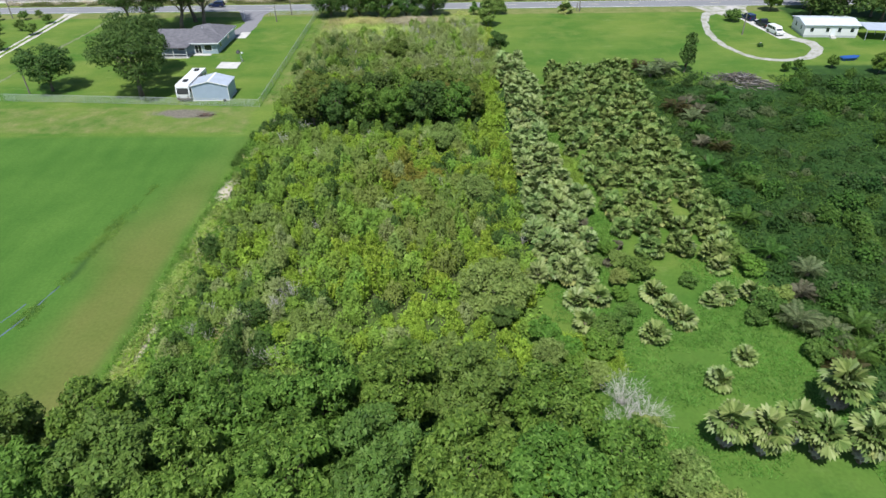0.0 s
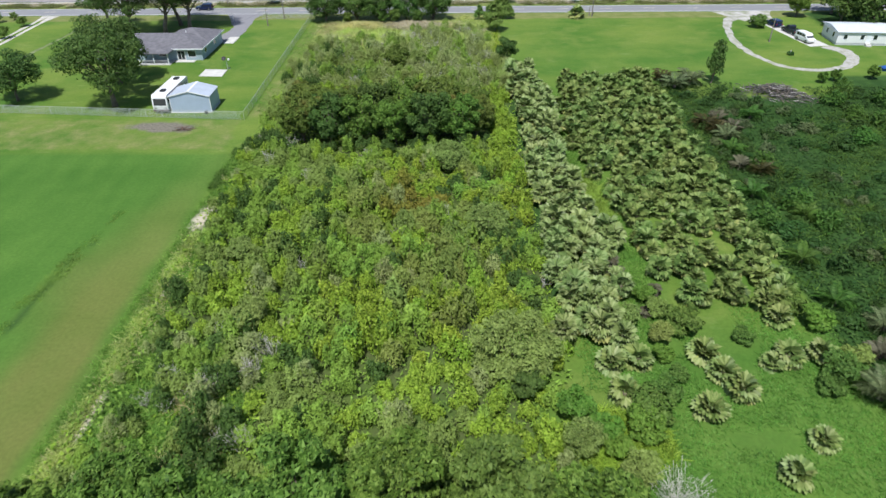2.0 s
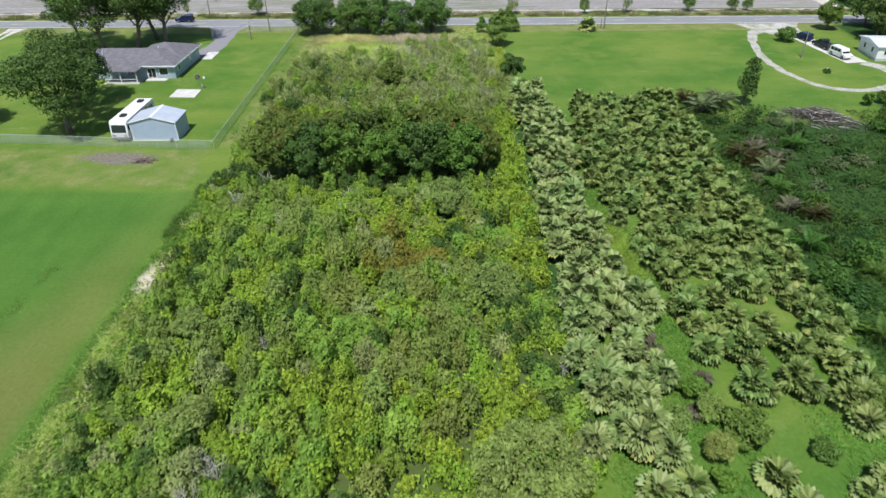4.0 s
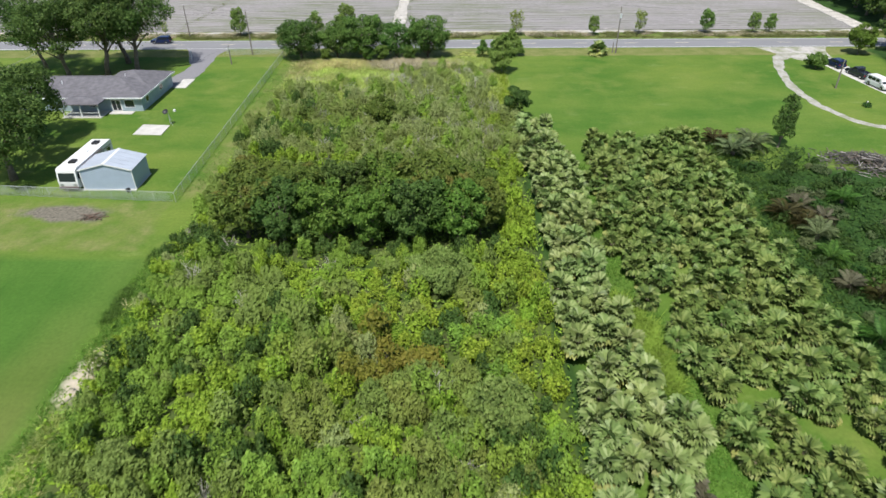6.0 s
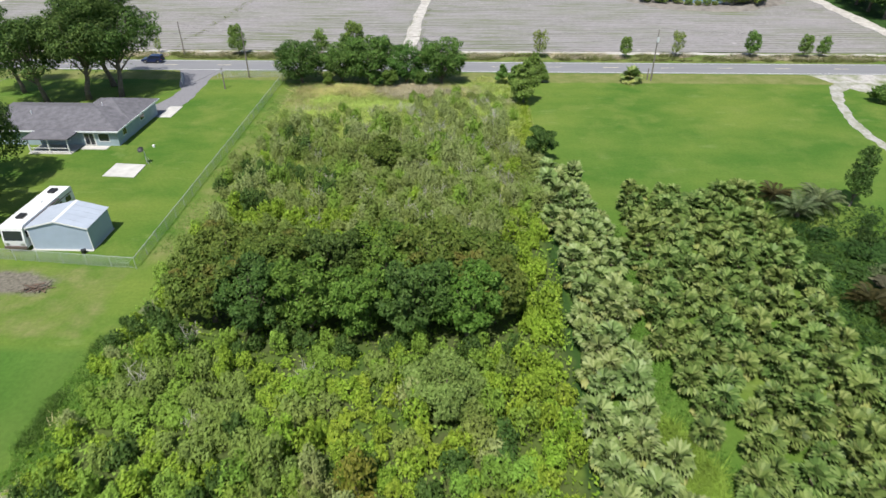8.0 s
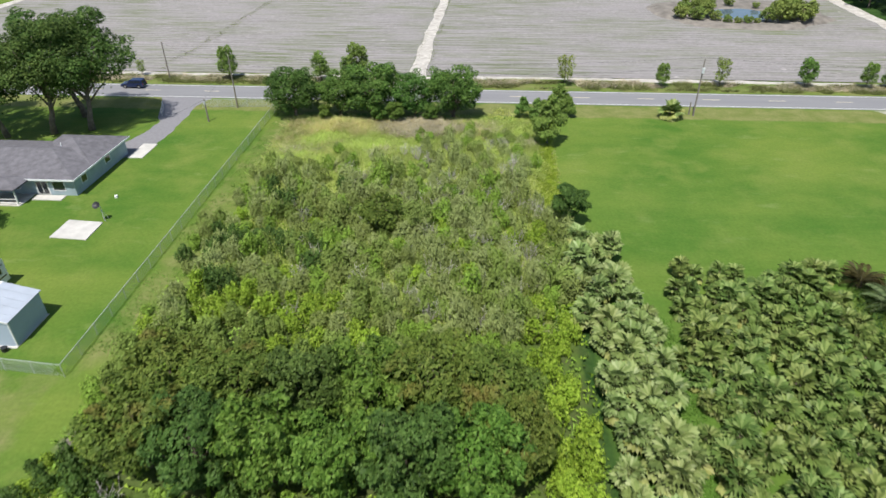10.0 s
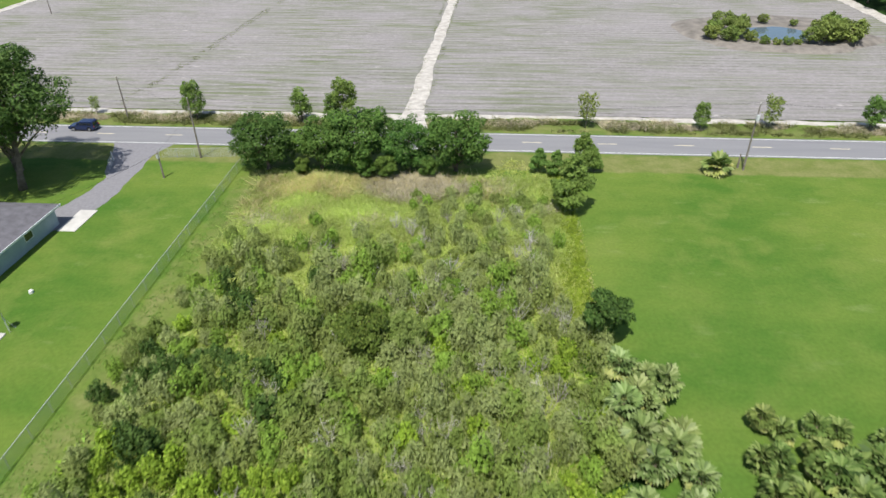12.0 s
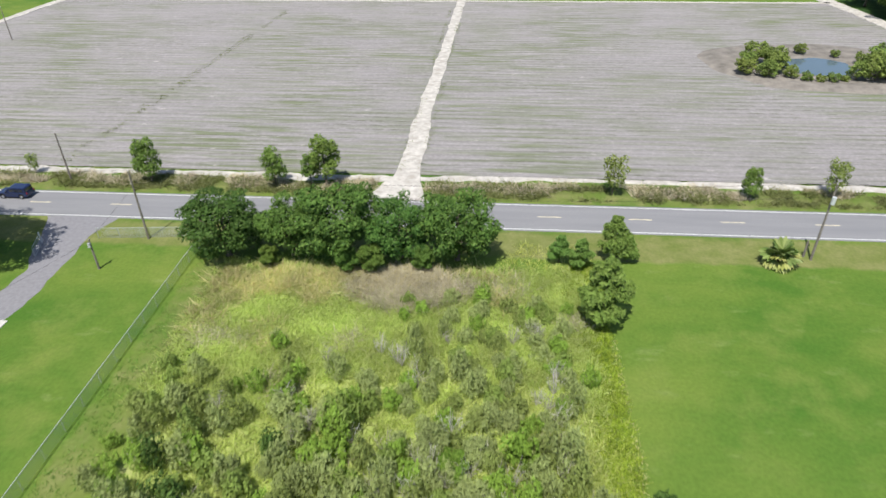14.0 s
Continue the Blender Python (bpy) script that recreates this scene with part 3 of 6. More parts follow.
def crown_points(lumps, count, rng, floor=0.15, fill=0.22):
    """Points on and just inside a set of lumps (x, y, z, rx, ry, rz), leaving out what lies deep in another lump."""
    lumps = np.asarray(lumps, float)
    area = lumps[:, 3] * lumps[:, 4] + lumps[:, 5] * (lumps[:, 3] + lumps[:, 4])
    pick = rng.choice(len(lumps), count * 2, p=area / area.sum())
    d = rng.normal(0, 1, (count * 2, 3))
    d[:, 2] += 0.35
    d /= np.linalg.norm(d, axis=1)[:, None]
    r = 1 - fill * rng.random(count * 2) ** 2 + 0.35 * (rng.random(count * 2) < 0.16) * rng.random(count * 2)
    c = lumps[pick, :3] + d * lumps[pick, 3:] * r[:, None]
    keep = c[:, 2] > floor
    for L in lumps:
        keep &= (((c - L[:3]) / L[3:]) ** 2).sum(1) > 0.36
    return c[keep][:count], d[keep][:count]


def bush_leaves(rng, radius, height, count, size, lift=0.45, spires=7, slim=0.6, sprig=0.0):
    """Leaves of a shrub made of upright plumes round a low middle."""
    lumps = [(0, 0, height * 0.36, radius * 0.72, radius * 0.72, height * 0.36)]
    for i in range(spires * 2):
        a, q = rng.uniform(0, 2 * math.pi), radius * rng.uniform(0.1, 0.92)
        r = radius * rng.uniform(0.17, 0.32)
        up = r * rng.uniform(1.3, 2.2)
        h = height * rng.uniform(0.72, 1.05) * (1 - 0.5 * (q / radius) ** 2)
        lumps.append((q * math.cos(a), q * math.sin(a), h - up * 0.8, r, r, up))
    c, d = crown_points(lumps, count, rng, fill=0.3)
    return leaves_at(c, d, size, rng, spread=0.28, lift=lift, slim=slim, sprig=sprig)


def stems(rng, radius, height, count=3, r0=0.05):
    b = Build()
    for i in range(count):
        a = rng.uniform(0, 2 * math.pi)
        q = radius * rng.uniform(0.25, 0.7)
        tip = (q * math.cos(a), q * math.sin(a), height * rng.uniform(0.6, 0.85))
        b.tube([(0, 0, -0.05), (tip[0] * 0.35, tip[1] * 0.35, tip[2] * 0.5), tip], [r0, r0 * 0.7, r0 * 0.25], 4)
    return b


def twigs(rng, radius, height, count, thick=1.0):
    """Bare grey branches that fan out from one foot."""
    b = Build()
    for i in range(count):
        a, q = rng.uniform(0, 2 * math.pi), radius * rng.uniform(0.3, 1.0)
        tip = Vector((q * math.cos(a), q * math.sin(a), height * rng.uniform(0.45, 1.0)))
        mid = tip * 0.5 + Vector((rng.normal(0, 0.12), rng.normal(0, 0.12), 0.15))
        b.tube([(0, 0, -0.05), mid, tip], [0.045 * thick, 0.03 * thick, 0.012], 4)
        for k in range(2):
            end = mid.lerp(tip, rng.uniform(0.2, 0.7))
            off = Vector((rng.normal(0, 0.4), rng.normal(0, 0.4), rng.uniform(0.1, 0.6)))
            b.tube([end, end + off], [0.02 * thick, 0.01], 3)
    return b


def tree_meshes(rng, height, radius, clear, count, size, mat, trunk_r=0.25, lumps_n=14, lean=0.0, flat=0.75, lift=0.9, sprig=0.3, cone=0.0, lump=(0.28, 0.46), limbs=True):
    """Trunk with limbs, and the crown: clear is the height below which there are no leaves."""
    b = Build()
    mid = Vector((lean, lean * 0.4, clear + (height - clear) * 0.35))
    b.tube([(0, 0, -0.1), (lean * 0.15, 0, clear * 0.5), (lean * 0.5, lean * 0.2, clear), mid, mid + Vector((lean * 0.2, 0, (height - mid.z) * 0.6))],
           [trunk_r * 1.35, trunk_r, trunk_r * 0.85, trunk_r * 0.6, trunk_r * 0.15], 8)
    lumps = []
    half = (height - clear) / 2
    for i in range(lumps_n):
        a = 2.4 * i + rng.uniform(-0.4, 0.4)
        zz = rng.uniform(-0.72, 0.85)
        q = radius * 0.70 * math.sqrt(max(0.08, 1 - zz * zz)) * rng.uniform(0.75, 1.08)
        taper = 1 - cone * (zz + 0.72) / 1.6
        q *= taper
        r = radius * rng.uniform(*lump) * (0.45 + 0.55 * taper)
        c = (mid.x + q * math.cos(a), mid.y + q * math.sin(a), clear + half + zz * half * 0.8)
        lumps.append((*c, r * 0.8, r * 0.8, r * flat * 0.8))
        for k in range(5):
            off = rng.normal(0, 1, 3)
            off[2] = abs(off[2]) * 0.8
            off *= r * rng.uniform(0.7, 0.95) / np.linalg.norm(off)
            rr = r * rng.uniform(0.26, 0.5)
            lumps.append((c[0] + off[0], c[1] + off[1], c[2] + off[2] * flat, rr, rr, rr * flat))
        if limbs and i % 2 == 0:
            st = Vector((lean * 0.5, lean * 0.2, clear)).lerp(mid, rng.uniform(0, 0.8))
            cv = Vector(c)
            b.tube([st, st.lerp(cv, 0.5) + Vector((0, 0, 0.3)), cv], [trunk_r * 0.42, trunk_r * 0.26, trunk_r * 0.08], 5)
    lumps.append((mid.x, mid.y, clear + half * 0.9, radius * 0.5 * (1 - 0.5 * cone), radius * 0.5 * (1 - 0.5 * cone), half * 0.65))
    c, d = crown_points(lumps, count, rng, clear * 0.7)
    crown = quads_mesh("crown", leaves_at(c, d, size, rng, spread=0.34, lift=lift * 0.7, sprig=sprig * 0.8), mat, 3)
    return b.mesh("trunk", BARK, smooth=True), crown


def plant_tree(name, x, y, meshes, label, category="tree", group="", turn=0.0, scale=1.0):
    t = thing(name, pose(x, y, 0, 0, 0, turn), label, category, group)
    t.scale = (scale, scale, scale)
    part("trunk", meshes[0], None, t)
    part("crown", meshes[1], None, t)
    return t


def fan_leaf(rng, stalk, radius, blades=11, droop=0.3, split=0.76):
    """One fan leaf along +y: a stalk and a pleated blade of narrow segments. Corners in fours."""
    out = []
    w = 0.022
    out.append([(-w, 0, 0), (w, 0, 0), (w * 0.7, stalk, 0.02), (-w * 0.7, stalk, 0.02)])
    span = radians(265)
    for i in range(blades):
        a0 = -span / 2 + span * i / blades
        a1 = a0 + span / blades
        am = (a0 + a1) / 2
        r = radius * (0.82 + 0.18 * math.cos(am * 0.75)) * rng.uniform(0.9, 1.08)
        pl = 0.03 if i % 2 else -0.03
        p = lambda a, q, z: (q * math.sin(a), stalk + q * math.cos(a), z - droop * radius * (q / radius) ** 2)
        out.append([(0, stalk, 0.0), p(a1 + 0.04, r * split, -pl), p(am, r, 0.0 - 0.08 * radius), p(a0 - 0.04, r * split, pl)])
    return np.array(out)


def leaf_turn(i, n, rng, top=78, bottom=-38):
    az = i * 137.5 + rng.uniform(-22, 22)
    k = (i + 0.5) / n
    el = top + (bottom - top) * k ** 0.85 + rng.uniform(-22, 22)
    return pose(0, 0, 0, 0, 0, az) @ pose(0, 0, 0, el, 0, 0) @ pose(0, 0, 0, 0, rng.uniform(-18, 18), 0)


def transform(m, pts):
    m = np.array(m)
    return pts @ m[:3, :3].T + m[:3, 3]


def fan_palm_meshes(rng, trunk_h, stalk, radius, leaves, old, mat):
    tb = Build()
    n = 6
    tb.tube([(0, 0, -0.1)] + [(0, 0, trunk_h * k / n) for k in range(1, n + 1)], [0.24] + [0.2 + 0.035 * (k % 2) for k in range(n)], 8)
    for k in range(8):
        a, z = k * 2.4, trunk_h * (0.35 + 0.6 * k / 8)
        tb.tube([(0.16 * math.cos(a), 0.16 * math.sin(a), z), (0.36 * math.cos(a), 0.36 * math.sin(a), z + 0.2)], [0.05, 0.025], 3)
    green, yellow = [], []
    for i in range(leaves + old):
        f = transform(Matrix.Translation((0, 0, trunk_h)) @ leaf_turn(i, leaves + old, rng), fan_leaf(rng, stalk * rng.uniform(0.8, 1.15), radius * rng.uniform(0.85, 1.1), droop=rng.uniform(0.25, 0.75), split=rng.uniform(0.64, 0.82)))
        (green if i < leaves else yellow).append(f)
    return (tb.mesh("trunk", PALM_BARK), quads_mesh("crown", np.concatenate(green), mat), quads_mesh("skirt", np.concatenate(yellow), FROND_OLD))


def feather_palm_meshes(rng, fronds, length, trunk_h, mat):
    tb = Build().tube([(0, 0, -0.1), (0, 0, trunk_h * 0.6), (0, 0, trunk_h)], [0.3, 0.27, 0.2], 8)
    quads = []
    for i in range(fronds):
        m = Matrix.Translation((0, 0, trunk_h)) @ pose(0, 0, 0, 0, 0, i * 137.5 + rng.uniform(-10, 10))
        el = radians(rng.uniform(15, 78))
        L = length * rng.uniform(0.8, 1.1)
        pts = []
        for k in range(13):
            s = k / 12
            e = el - s * s * radians(75)
            pts.append((pts[-1][0] + math.cos(e) * L / 12, pts[-1][1] + math.sin(e) * L / 12) if pts else (0.0, 0.0))
        for k in range(12):
            (y0, z0), (y1, z1) = pts[k], pts[k + 1]
            quads.append(transform(m, np.array([(-0.03, y0, z0), (0.03, y0, z0), (0.02, y1, z1), (-0.02, y1, z1)])))
            if k > 1:
                for sgn in (-1, 1):
                    w = 0.55 * math.sin(math.pi * (k + 1) / 14) + 0.12
                    for q in (0.0, 0.5):
                        ya, za = y0 + (y1 - y0) * q, z0 + (z1 - z0) * q
                        quads.append(transform(m, np.array([(0, ya, za), (sgn * w * 0.5, ya + 0.16, za + 0.10), (sgn * w, ya + 0.36, za - 0.05), (sgn * w * 0.45, ya + 0.05, za + 0.03)])))
    return tb.mesh("trunk", PALM_BARK), quads_mesh("crown", np.array(quads), mat)


def grass_quads(rng, xs, ys, height, width=0.09, blades=5, spread=0.25, foot=0.0):
    n = len(xs) * blades
    bx = np.repeat(xs, blades) + rng.normal(0, spread, n)
    by = np.repeat(ys, blades) + rng.normal(0, spread, n)
    h = np.repeat(height, blades) * rng.uniform(0.55, 1.15, n)
    a = rng.uniform(0, 2 * math.pi, n)
    lx, ly = rng.normal(0, 1.0, n) * h, rng.normal(0, 1.0, n) * h
    dx, dy = np.cos(a) * width, np.sin(a) * width
    z = np.zeros(n)
    base = np.stack([bx, by, z - 0.02], 1)
    mid = np.stack([bx + lx * 0.35, by + ly * 0.35, h * 0.6], 1)
    tip = np.stack([bx + lx, by + ly, h], 1)
    d = np.stack([dx, dy, z], 1)
    return np.stack([base - d * 0.7, base + d * 0.7, tip * np.array([1, 1, 0.75])], 1) + np.array([0, 0, foot])


def spots(x0, x1, y0, y1, gap, jitter=0.45):
    gx, gy = np.meshgrid(np.arange(x0, x1, gap), np.arange(y0, y1, gap))
    gx = gx + (np.arange(gy.shape[0]) % 2)[:, None] * gap / 2
    p = np.stack([gx.ravel(), gy.ravel()], 1)
    return p + RNG.uniform(-jitter, jitter, p.shape) * gap


# ---- thicket ----
LABELS = {"grey": "grey-green wild shrub in the dense thicket", "olive": "olive-green wild shrub in the dense thicket",
          "vine": "shrub smothered in bright yellow-green vines", "dark": "dark-green leafy shrub in the thicket",
          "rust": "shrub with rust-brown withering leaves", "pale": "wispy pale grey-green shrub among the grass", "sere": "dry tan-olive shrub among the grass"}
LEAFMAT = {"grey": LEAF_GREY, "olive": LEAF_OLIVE, "vine": LEAF_VINE, "dark": LEAF_DARK, "rust": LEAF_RUST, "pale": LEAF_PALE, "sere": LEAF_SERE}
variant = {}
for kind in LEAFMAT:
    for k in range(4):
        r, h = 1.5 + 0.12 * k, 2.1 + 0.3 * k
        count, size, lift, slim, sprig = {"vine": (640, 0.33, 0.6, 0.75, 0.15), "dark": (760, 0.30, 0.4, 0.65, 0.2), "pale": (800, 0.34, 0.5, 0.40, 0.4), "sere": (800, 0.32, 0.5, 0.46, 0.3)}.get(kind, (800, 0.30, 0.5, 0.58, 0.2))
        variant[kind, k] = (bush_leaves(RNG, r, h, count, size, lift, slim=slim, sprig=sprig), stems(RNG, r, h))
bush_mesh = {key: (quads_mesh("crown", v[0], LEAFMAT[key[0]], 3), v[1].mesh("trunk", BARK)) for key, v in variant.items()}

bushes = []
for x, y in spots(-34.5, 11.5, 42, 178, 1.95):
    lo = (-31.4 - 1.3 * min(1, max(0, (y - 74) / 12)) if y < 106 else -33.9) + 1.2 * (value_noise(x, y, 6) - 0.5) * 2 + (2.5 if y > 172 else 0)
    hi = 10.8 - (1.0 if y < 60 else 0) - 3.4 * min(1, max(0, (y - 146) / 8)) + 1.2 * (value_noise(y, x, 5) - 0.5) * 2
    if not lo < x < hi or (106 < y < 117.5 and -29 < x < 6):
        continue
    if y > 165 and (value_noise(x, y, 7) + (y - 165) * 0.05 > 0.5 if x < -12 else RNG.random() < 0.35):
        continue
    if -33 < x < -20 and 46 < y < 56 and value_noise(x, y, 4) > 0.7:
        continue
    if y > 142 and RNG.random() < min(0.45, (y - 142) * 0.018):
        continue
    if bare_sand(x + 0.8, y) > 0.3:
        continue
    n1, n2 = fbm(x, y, 12), value_noise(x + 40, y, 4)
    if y < 109:
        kind = "vine" if value_noise(x, y, 3.2) * 0.6 + n1 * 0.4 + RNG.uniform(-0.16, 0.16) > (0.50 if y > 62 else 0.53) else ("grey" if n2 + RNG.uniform(-0.25, 0.25) > 0.56 else ("olive" if RNG.random() < 0.74 else "dark"))
        if RNG.random() < 0.04:
            kind = "pale"
        if x < -26 and kind == "vine" and RNG.random() < 0.5:
            kind = "dark"
    else:
        kind = "grey" if n2 + RNG.uniform(-0.25, 0.25) > 0.48 else "olive"
        if x < -18 and 130 < y < 156 and RNG.random() < 0.4:
            kind = "dark"
        if RNG.random() < (0.30 + 0.008 * (y - 125)) * (1.2 if x > -10 else 0.6):
            kind = "pale"
        if y < 132 and n1 > 0.5 and RNG.random() < 0.6:
            kind = "vine"
        elif RNG.random() < 0.10:
            kind = "vine" if y < 150 else "olive"
    if y > 126 and kind in ("grey", "olive") and RNG.random() < 0.35:
        kind = "sere"
    if 6.2 < x and 82 < y < 132:
        kind = "vine"
        if x > 9.9:
            continue
    if -33 < x < -19 and 42 < y < 60:
        kind = ("olive", "pale", "dark", "grey")[int(RNG.integers(0, 4))]
    if (x + 5.4) ** 2 / 15 + (y - 86.5) ** 2 / 9 < 1.2 and RNG.random() < 0.85:
        kind = "rust"
    if (x + 1.0) ** 2 + (y - 98.8) ** 2 < 9:
        continue
    foot = 100.5 < y < 106 and -28 < x < 5.5
    if foot and y > 103.6:
        kind = "dark" if RNG.random() < 0.6 else "olive"
    sc = (0.66 - 0.14 * foot + 0.22 * value_noise(x, y + 90, 5) + RNG.uniform(-0.12, 0.22)) * (0.82 if kind == "vine" else 1.0) * (0.8 if y > 160 else 1.0) * (0.7 + 0.3 * min(1, (x - lo) / 5))
    bushes.append((x, y, kind, int(RNG.integers(0, 4)), RNG.uniform(0, 360), sc))

# lower shrubs that run on into the rear grass
rear = random.Random(23)
for _ in range(48):
    x, y = rear.uniform(-13, 6), rear.uniform(154, 176)
    if x > -13 + 0.45 * (y - 154):
        bushes.append((x, y, rear.choice(("sere", "grey", "pale", "olive")), rear.randrange(4), rear.uniform(0, 360), rear.uniform(0.5, 0.78)))

joined = {kind: [] for kind in LEAFMAT}
made = 0
for x, y, kind, k, turn, sc in bushes:
    tall = 0.62 + 1.15 * float(value_noise(x + 17, y, 4.2)) + 0.25 * ((x * 7.13 + y * 3.71) % 1)
    m = pose(x, y, 0, 0, 0, turn) @ Matrix.Diagonal((sc, sc, sc * tall, 1))
    if made < 300 and -16 < x and 56 < y < 108:
        b = thing("bush", pose(x, y, 0, 0, 0, turn), LABELS[kind], "bush", "bushes of the thicket")
        b.scale = (sc, sc, sc * tall)
        part("crown", bush_mesh[kind, k][0], None, b)
        part("trunk", bush_mesh[kind, k][1], None, b)
        made += 1
    else:
        joined[kind].append(transform(m, variant[kind, k][0]))
for kind, parts in joined.items():
    if parts:
        lone("thicket", quads_mesh("thicket", np.concatenate(parts), LEAFMAT[kind], 3), {"grey": "dense grey-green wild shrubs", "olive": "dense olive-green wild shrubs", "vine": "yellow-green vines over the thicket", "dark": "dark-green shrubs in the thicket", "rust": "rust-brown withering shrubs", "pale": "wispy pale grey-green shrubs", "sere": "dry tan-olive shrubs"}[kind], "thicket", kind="stuff")

# low cover between the shrubs
px, py = RNG.uniform(-34, 11, 26000), RNG.uniform(20, 148, 26000)
for cover, lo, hi, mat, lab in (("undergrowth", 0.0, 0.45, LEAF_OLIVE, "low olive undergrowth between the shrubs"), ("undergrowth", 0.45, 1.0, LEAF_VINE, "low yellow-green creepers between the shrubs")):
    sel = (fbm(px, py, 9) >= lo) & (fbm(px, py, 9) < hi)
    c = np.stack([px[sel], py[sel], RNG.uniform(0.05, 0.7, sel.sum())], 1)
    lone(cover, quads_mesh(cover, leaves_at(c, np.zeros_like(c), 0.42, RNG, lift=1.0), mat, 3), lab, "undergrowth", kind="stuff")

# bare branches that stand out of the thicket
dead_mesh = [twigs(RNG, 1.3, 2.7, 13, 0.6).mesh("dead_bush", DEADWOOD if k % 2 else BLEACHED) for k in range(4)]
for i in range(125):
    if i < 14:
        x, y = RNG.uniform(-30, -17), RNG.uniform(44, 60)
    elif i < 28:
        x, y = RNG.uniform(-30, 10), RNG.uniform(60, 106)
    else:
        x, y = (RNG.uniform(-30, 8) if i < 70 else RNG.uniform(-10, 8)), RNG.uniform(126, 172)
    d = lone("dead_bush", dead_mesh[i % 4], "leafless grey dead shrub in the thicket", "bush", "dead shrubs", m=pose(x, y, 0, 0, 0, RNG.uniform(0, 360)))
    s = RNG.uniform(0.7, 1.15)
    d.scale = (s, s, s)

# single larger shrubs in the thicket
big_grey = tree_meshes(RNG, 5.2, 3.0, 0.5, 5000, 0.33, LEAF_SAGE, 0.14, 18, sprig=0.3)
for x, y, s, t in ((19.5, 31.5, 0.85, 30), (21.5, 27.5, 0.9, 60), (19.5, 26, 0.9, 90), (17.5, 36.0, 0.7, 10), (14.5, 43.5, 0.6, 10), (10.5, 46.5, 0.6, 120), (17.8, 62.5, 0.5, 0), (20.5, 60.0, 0.45, 50), (4.2, 78.5, 0.95, 160), (-25.5, 74, 0.62, 40), (-21, 62, 0.7, 10), (-8, 146, 0.75, 80)):
    if s:
        plant_tree("large_shrub", x, y, big_grey, "large grey-green rounded shrub above the thicket", "shrub", "large shrubs", t, s)
mound = tree_meshes(RNG, 4.9, 5.6, 0.2, 13500, 0.33, LEAF_SAGE, 0.16, 40, flat=0.9, sprig=0.3, lump=(0.14, 0.26))
plant_tree("large_shrub", 5.6, 56.5, mound, "broad grey-green mounded shrub at the thicket's edge", "shrub", "large shrubs", 20, 0.95)
plant_tree("large_shrub", -1.0, 98.8, mound, "broad grey-green mounded shrub in front of the oaks", "shrub", "large shrubs", 130, 0.8)
low = [tree_meshes(RNG, 2.6, 1.9, 0.15, 1900, 0.34, m, 0.08, 12, limbs=False) for m in (LEAF_MID, LEAF_BRIGHT, LEAF_GREY)]
for i, (x, y, k, s) in enumerate(((17.2, 50.4, 0, 1.1), (19.2, 52.6, 0, 0.8), (16.2, 48.4, 1, 1.0), (12.6, 48.0, 1, 0.9), (10.6, 50.2, 1, 1.1), (13.4, 46.2, 1, 0.75), (23.4, 62.0, 0, 1.05), (21.4, 64.2, 2, 0.75), (20.2, 57.6, 1, 0.6), (36.2, 55.4, 0, 1.0), (38.4, 57.2, 2, 0.8), (34.4, 53.4, 0, 0.7), (29.0, 60.2, 0, 0.6), (37.2, 62.5, 1, 0.9), (21.0, 55.0, 0, 0.55), (38.6, 47.6, 0, 0.9), (20.6, 66.6, 1, 0.7), (36.0, 65.4, 0, 0.8), (-4.1, 154.6, 1, 0.8), (76.4, 177.0, 0, 1.25))):
    plant_tree("low_shrub", x, y, low[k], ("leafy mid-green low shrub in the grass", "bright-green low shrub in the grass", "grey-green low shrub in the grass")[k], "shrub", "low shrubs round the palms", i * 67, s)
big_dark = tree_meshes(RNG, 5.2, 2.6, 0.4, 3800, 0.38, LEAF_DARK, 0.14, 11)
plant_tree("large_shrub", 11.2, 148.6, big_dark, "dark-green rounded shrub at the lawn's edge", "shrub", "large shrubs", 0, 1.1).scale = (0.92, 0.92, 1.12)
big_olive = tree_meshes(RNG, 5.6, 3.4, 0.3, 5000, 0.34, LEAF_OAKRUST, 0.14, 20, sprig=0.5, lump=(0.22, 0.36))
plant_tree("large_shrub", -12.0, 145.6, big_olive, "leafy olive-green small tree standing out of the thicket", "shrub", "large shrubs", 40, 0.95)
plant_tree("large_shrub", 6.5, 52.5, big_dark, "dark-green rounded shrub at the thicket's edge", "shrub", "large shrubs", 50, 0.62)

# ---- tree groups ----
oak = [tree_meshes(RNG, 9.7, 4.4, 0.4, 9500, 0.38, LEAF_OAKRUST if k == 0 else LEAF_DARK if k == 1 else LEAF_WOOD, 0.28, 36, lump=(0.15, 0.28), flat=1.0) for k in range(3)]
for i, (x, y, k, s) in enumerate(((-25.0, 109.2, 0, 0.98), (-20.2, 108.0, 1, 0.90), (-14.8, 108.2, 2, 0.96), (-9.6, 107.8, 2, 0.90), (-4.4, 108.2, 1, 0.98), (0.8, 108.0, 2, 0.92), (3.6, 110.2, 0, 0.84),
                                  (-24.4, 114.2, 0, 1.00), (-19.2, 114.0, 0, 0.94), (-13.6, 114.6, 1, 0.92), (-8.2, 114.2, 2, 0.98), (-3.0, 114.8, 0, 1.04), (2.2, 114.4, 0, 0.94))):
    plant_tree("oak_tree", x, y, oak[k], ("dense oak with rust-tinged leaves in a close clump", "dense dark-green oak in a close clump", "dense mid-green oak in a close clump")[k], "tree", "oaks in the clump", i * 71, s)
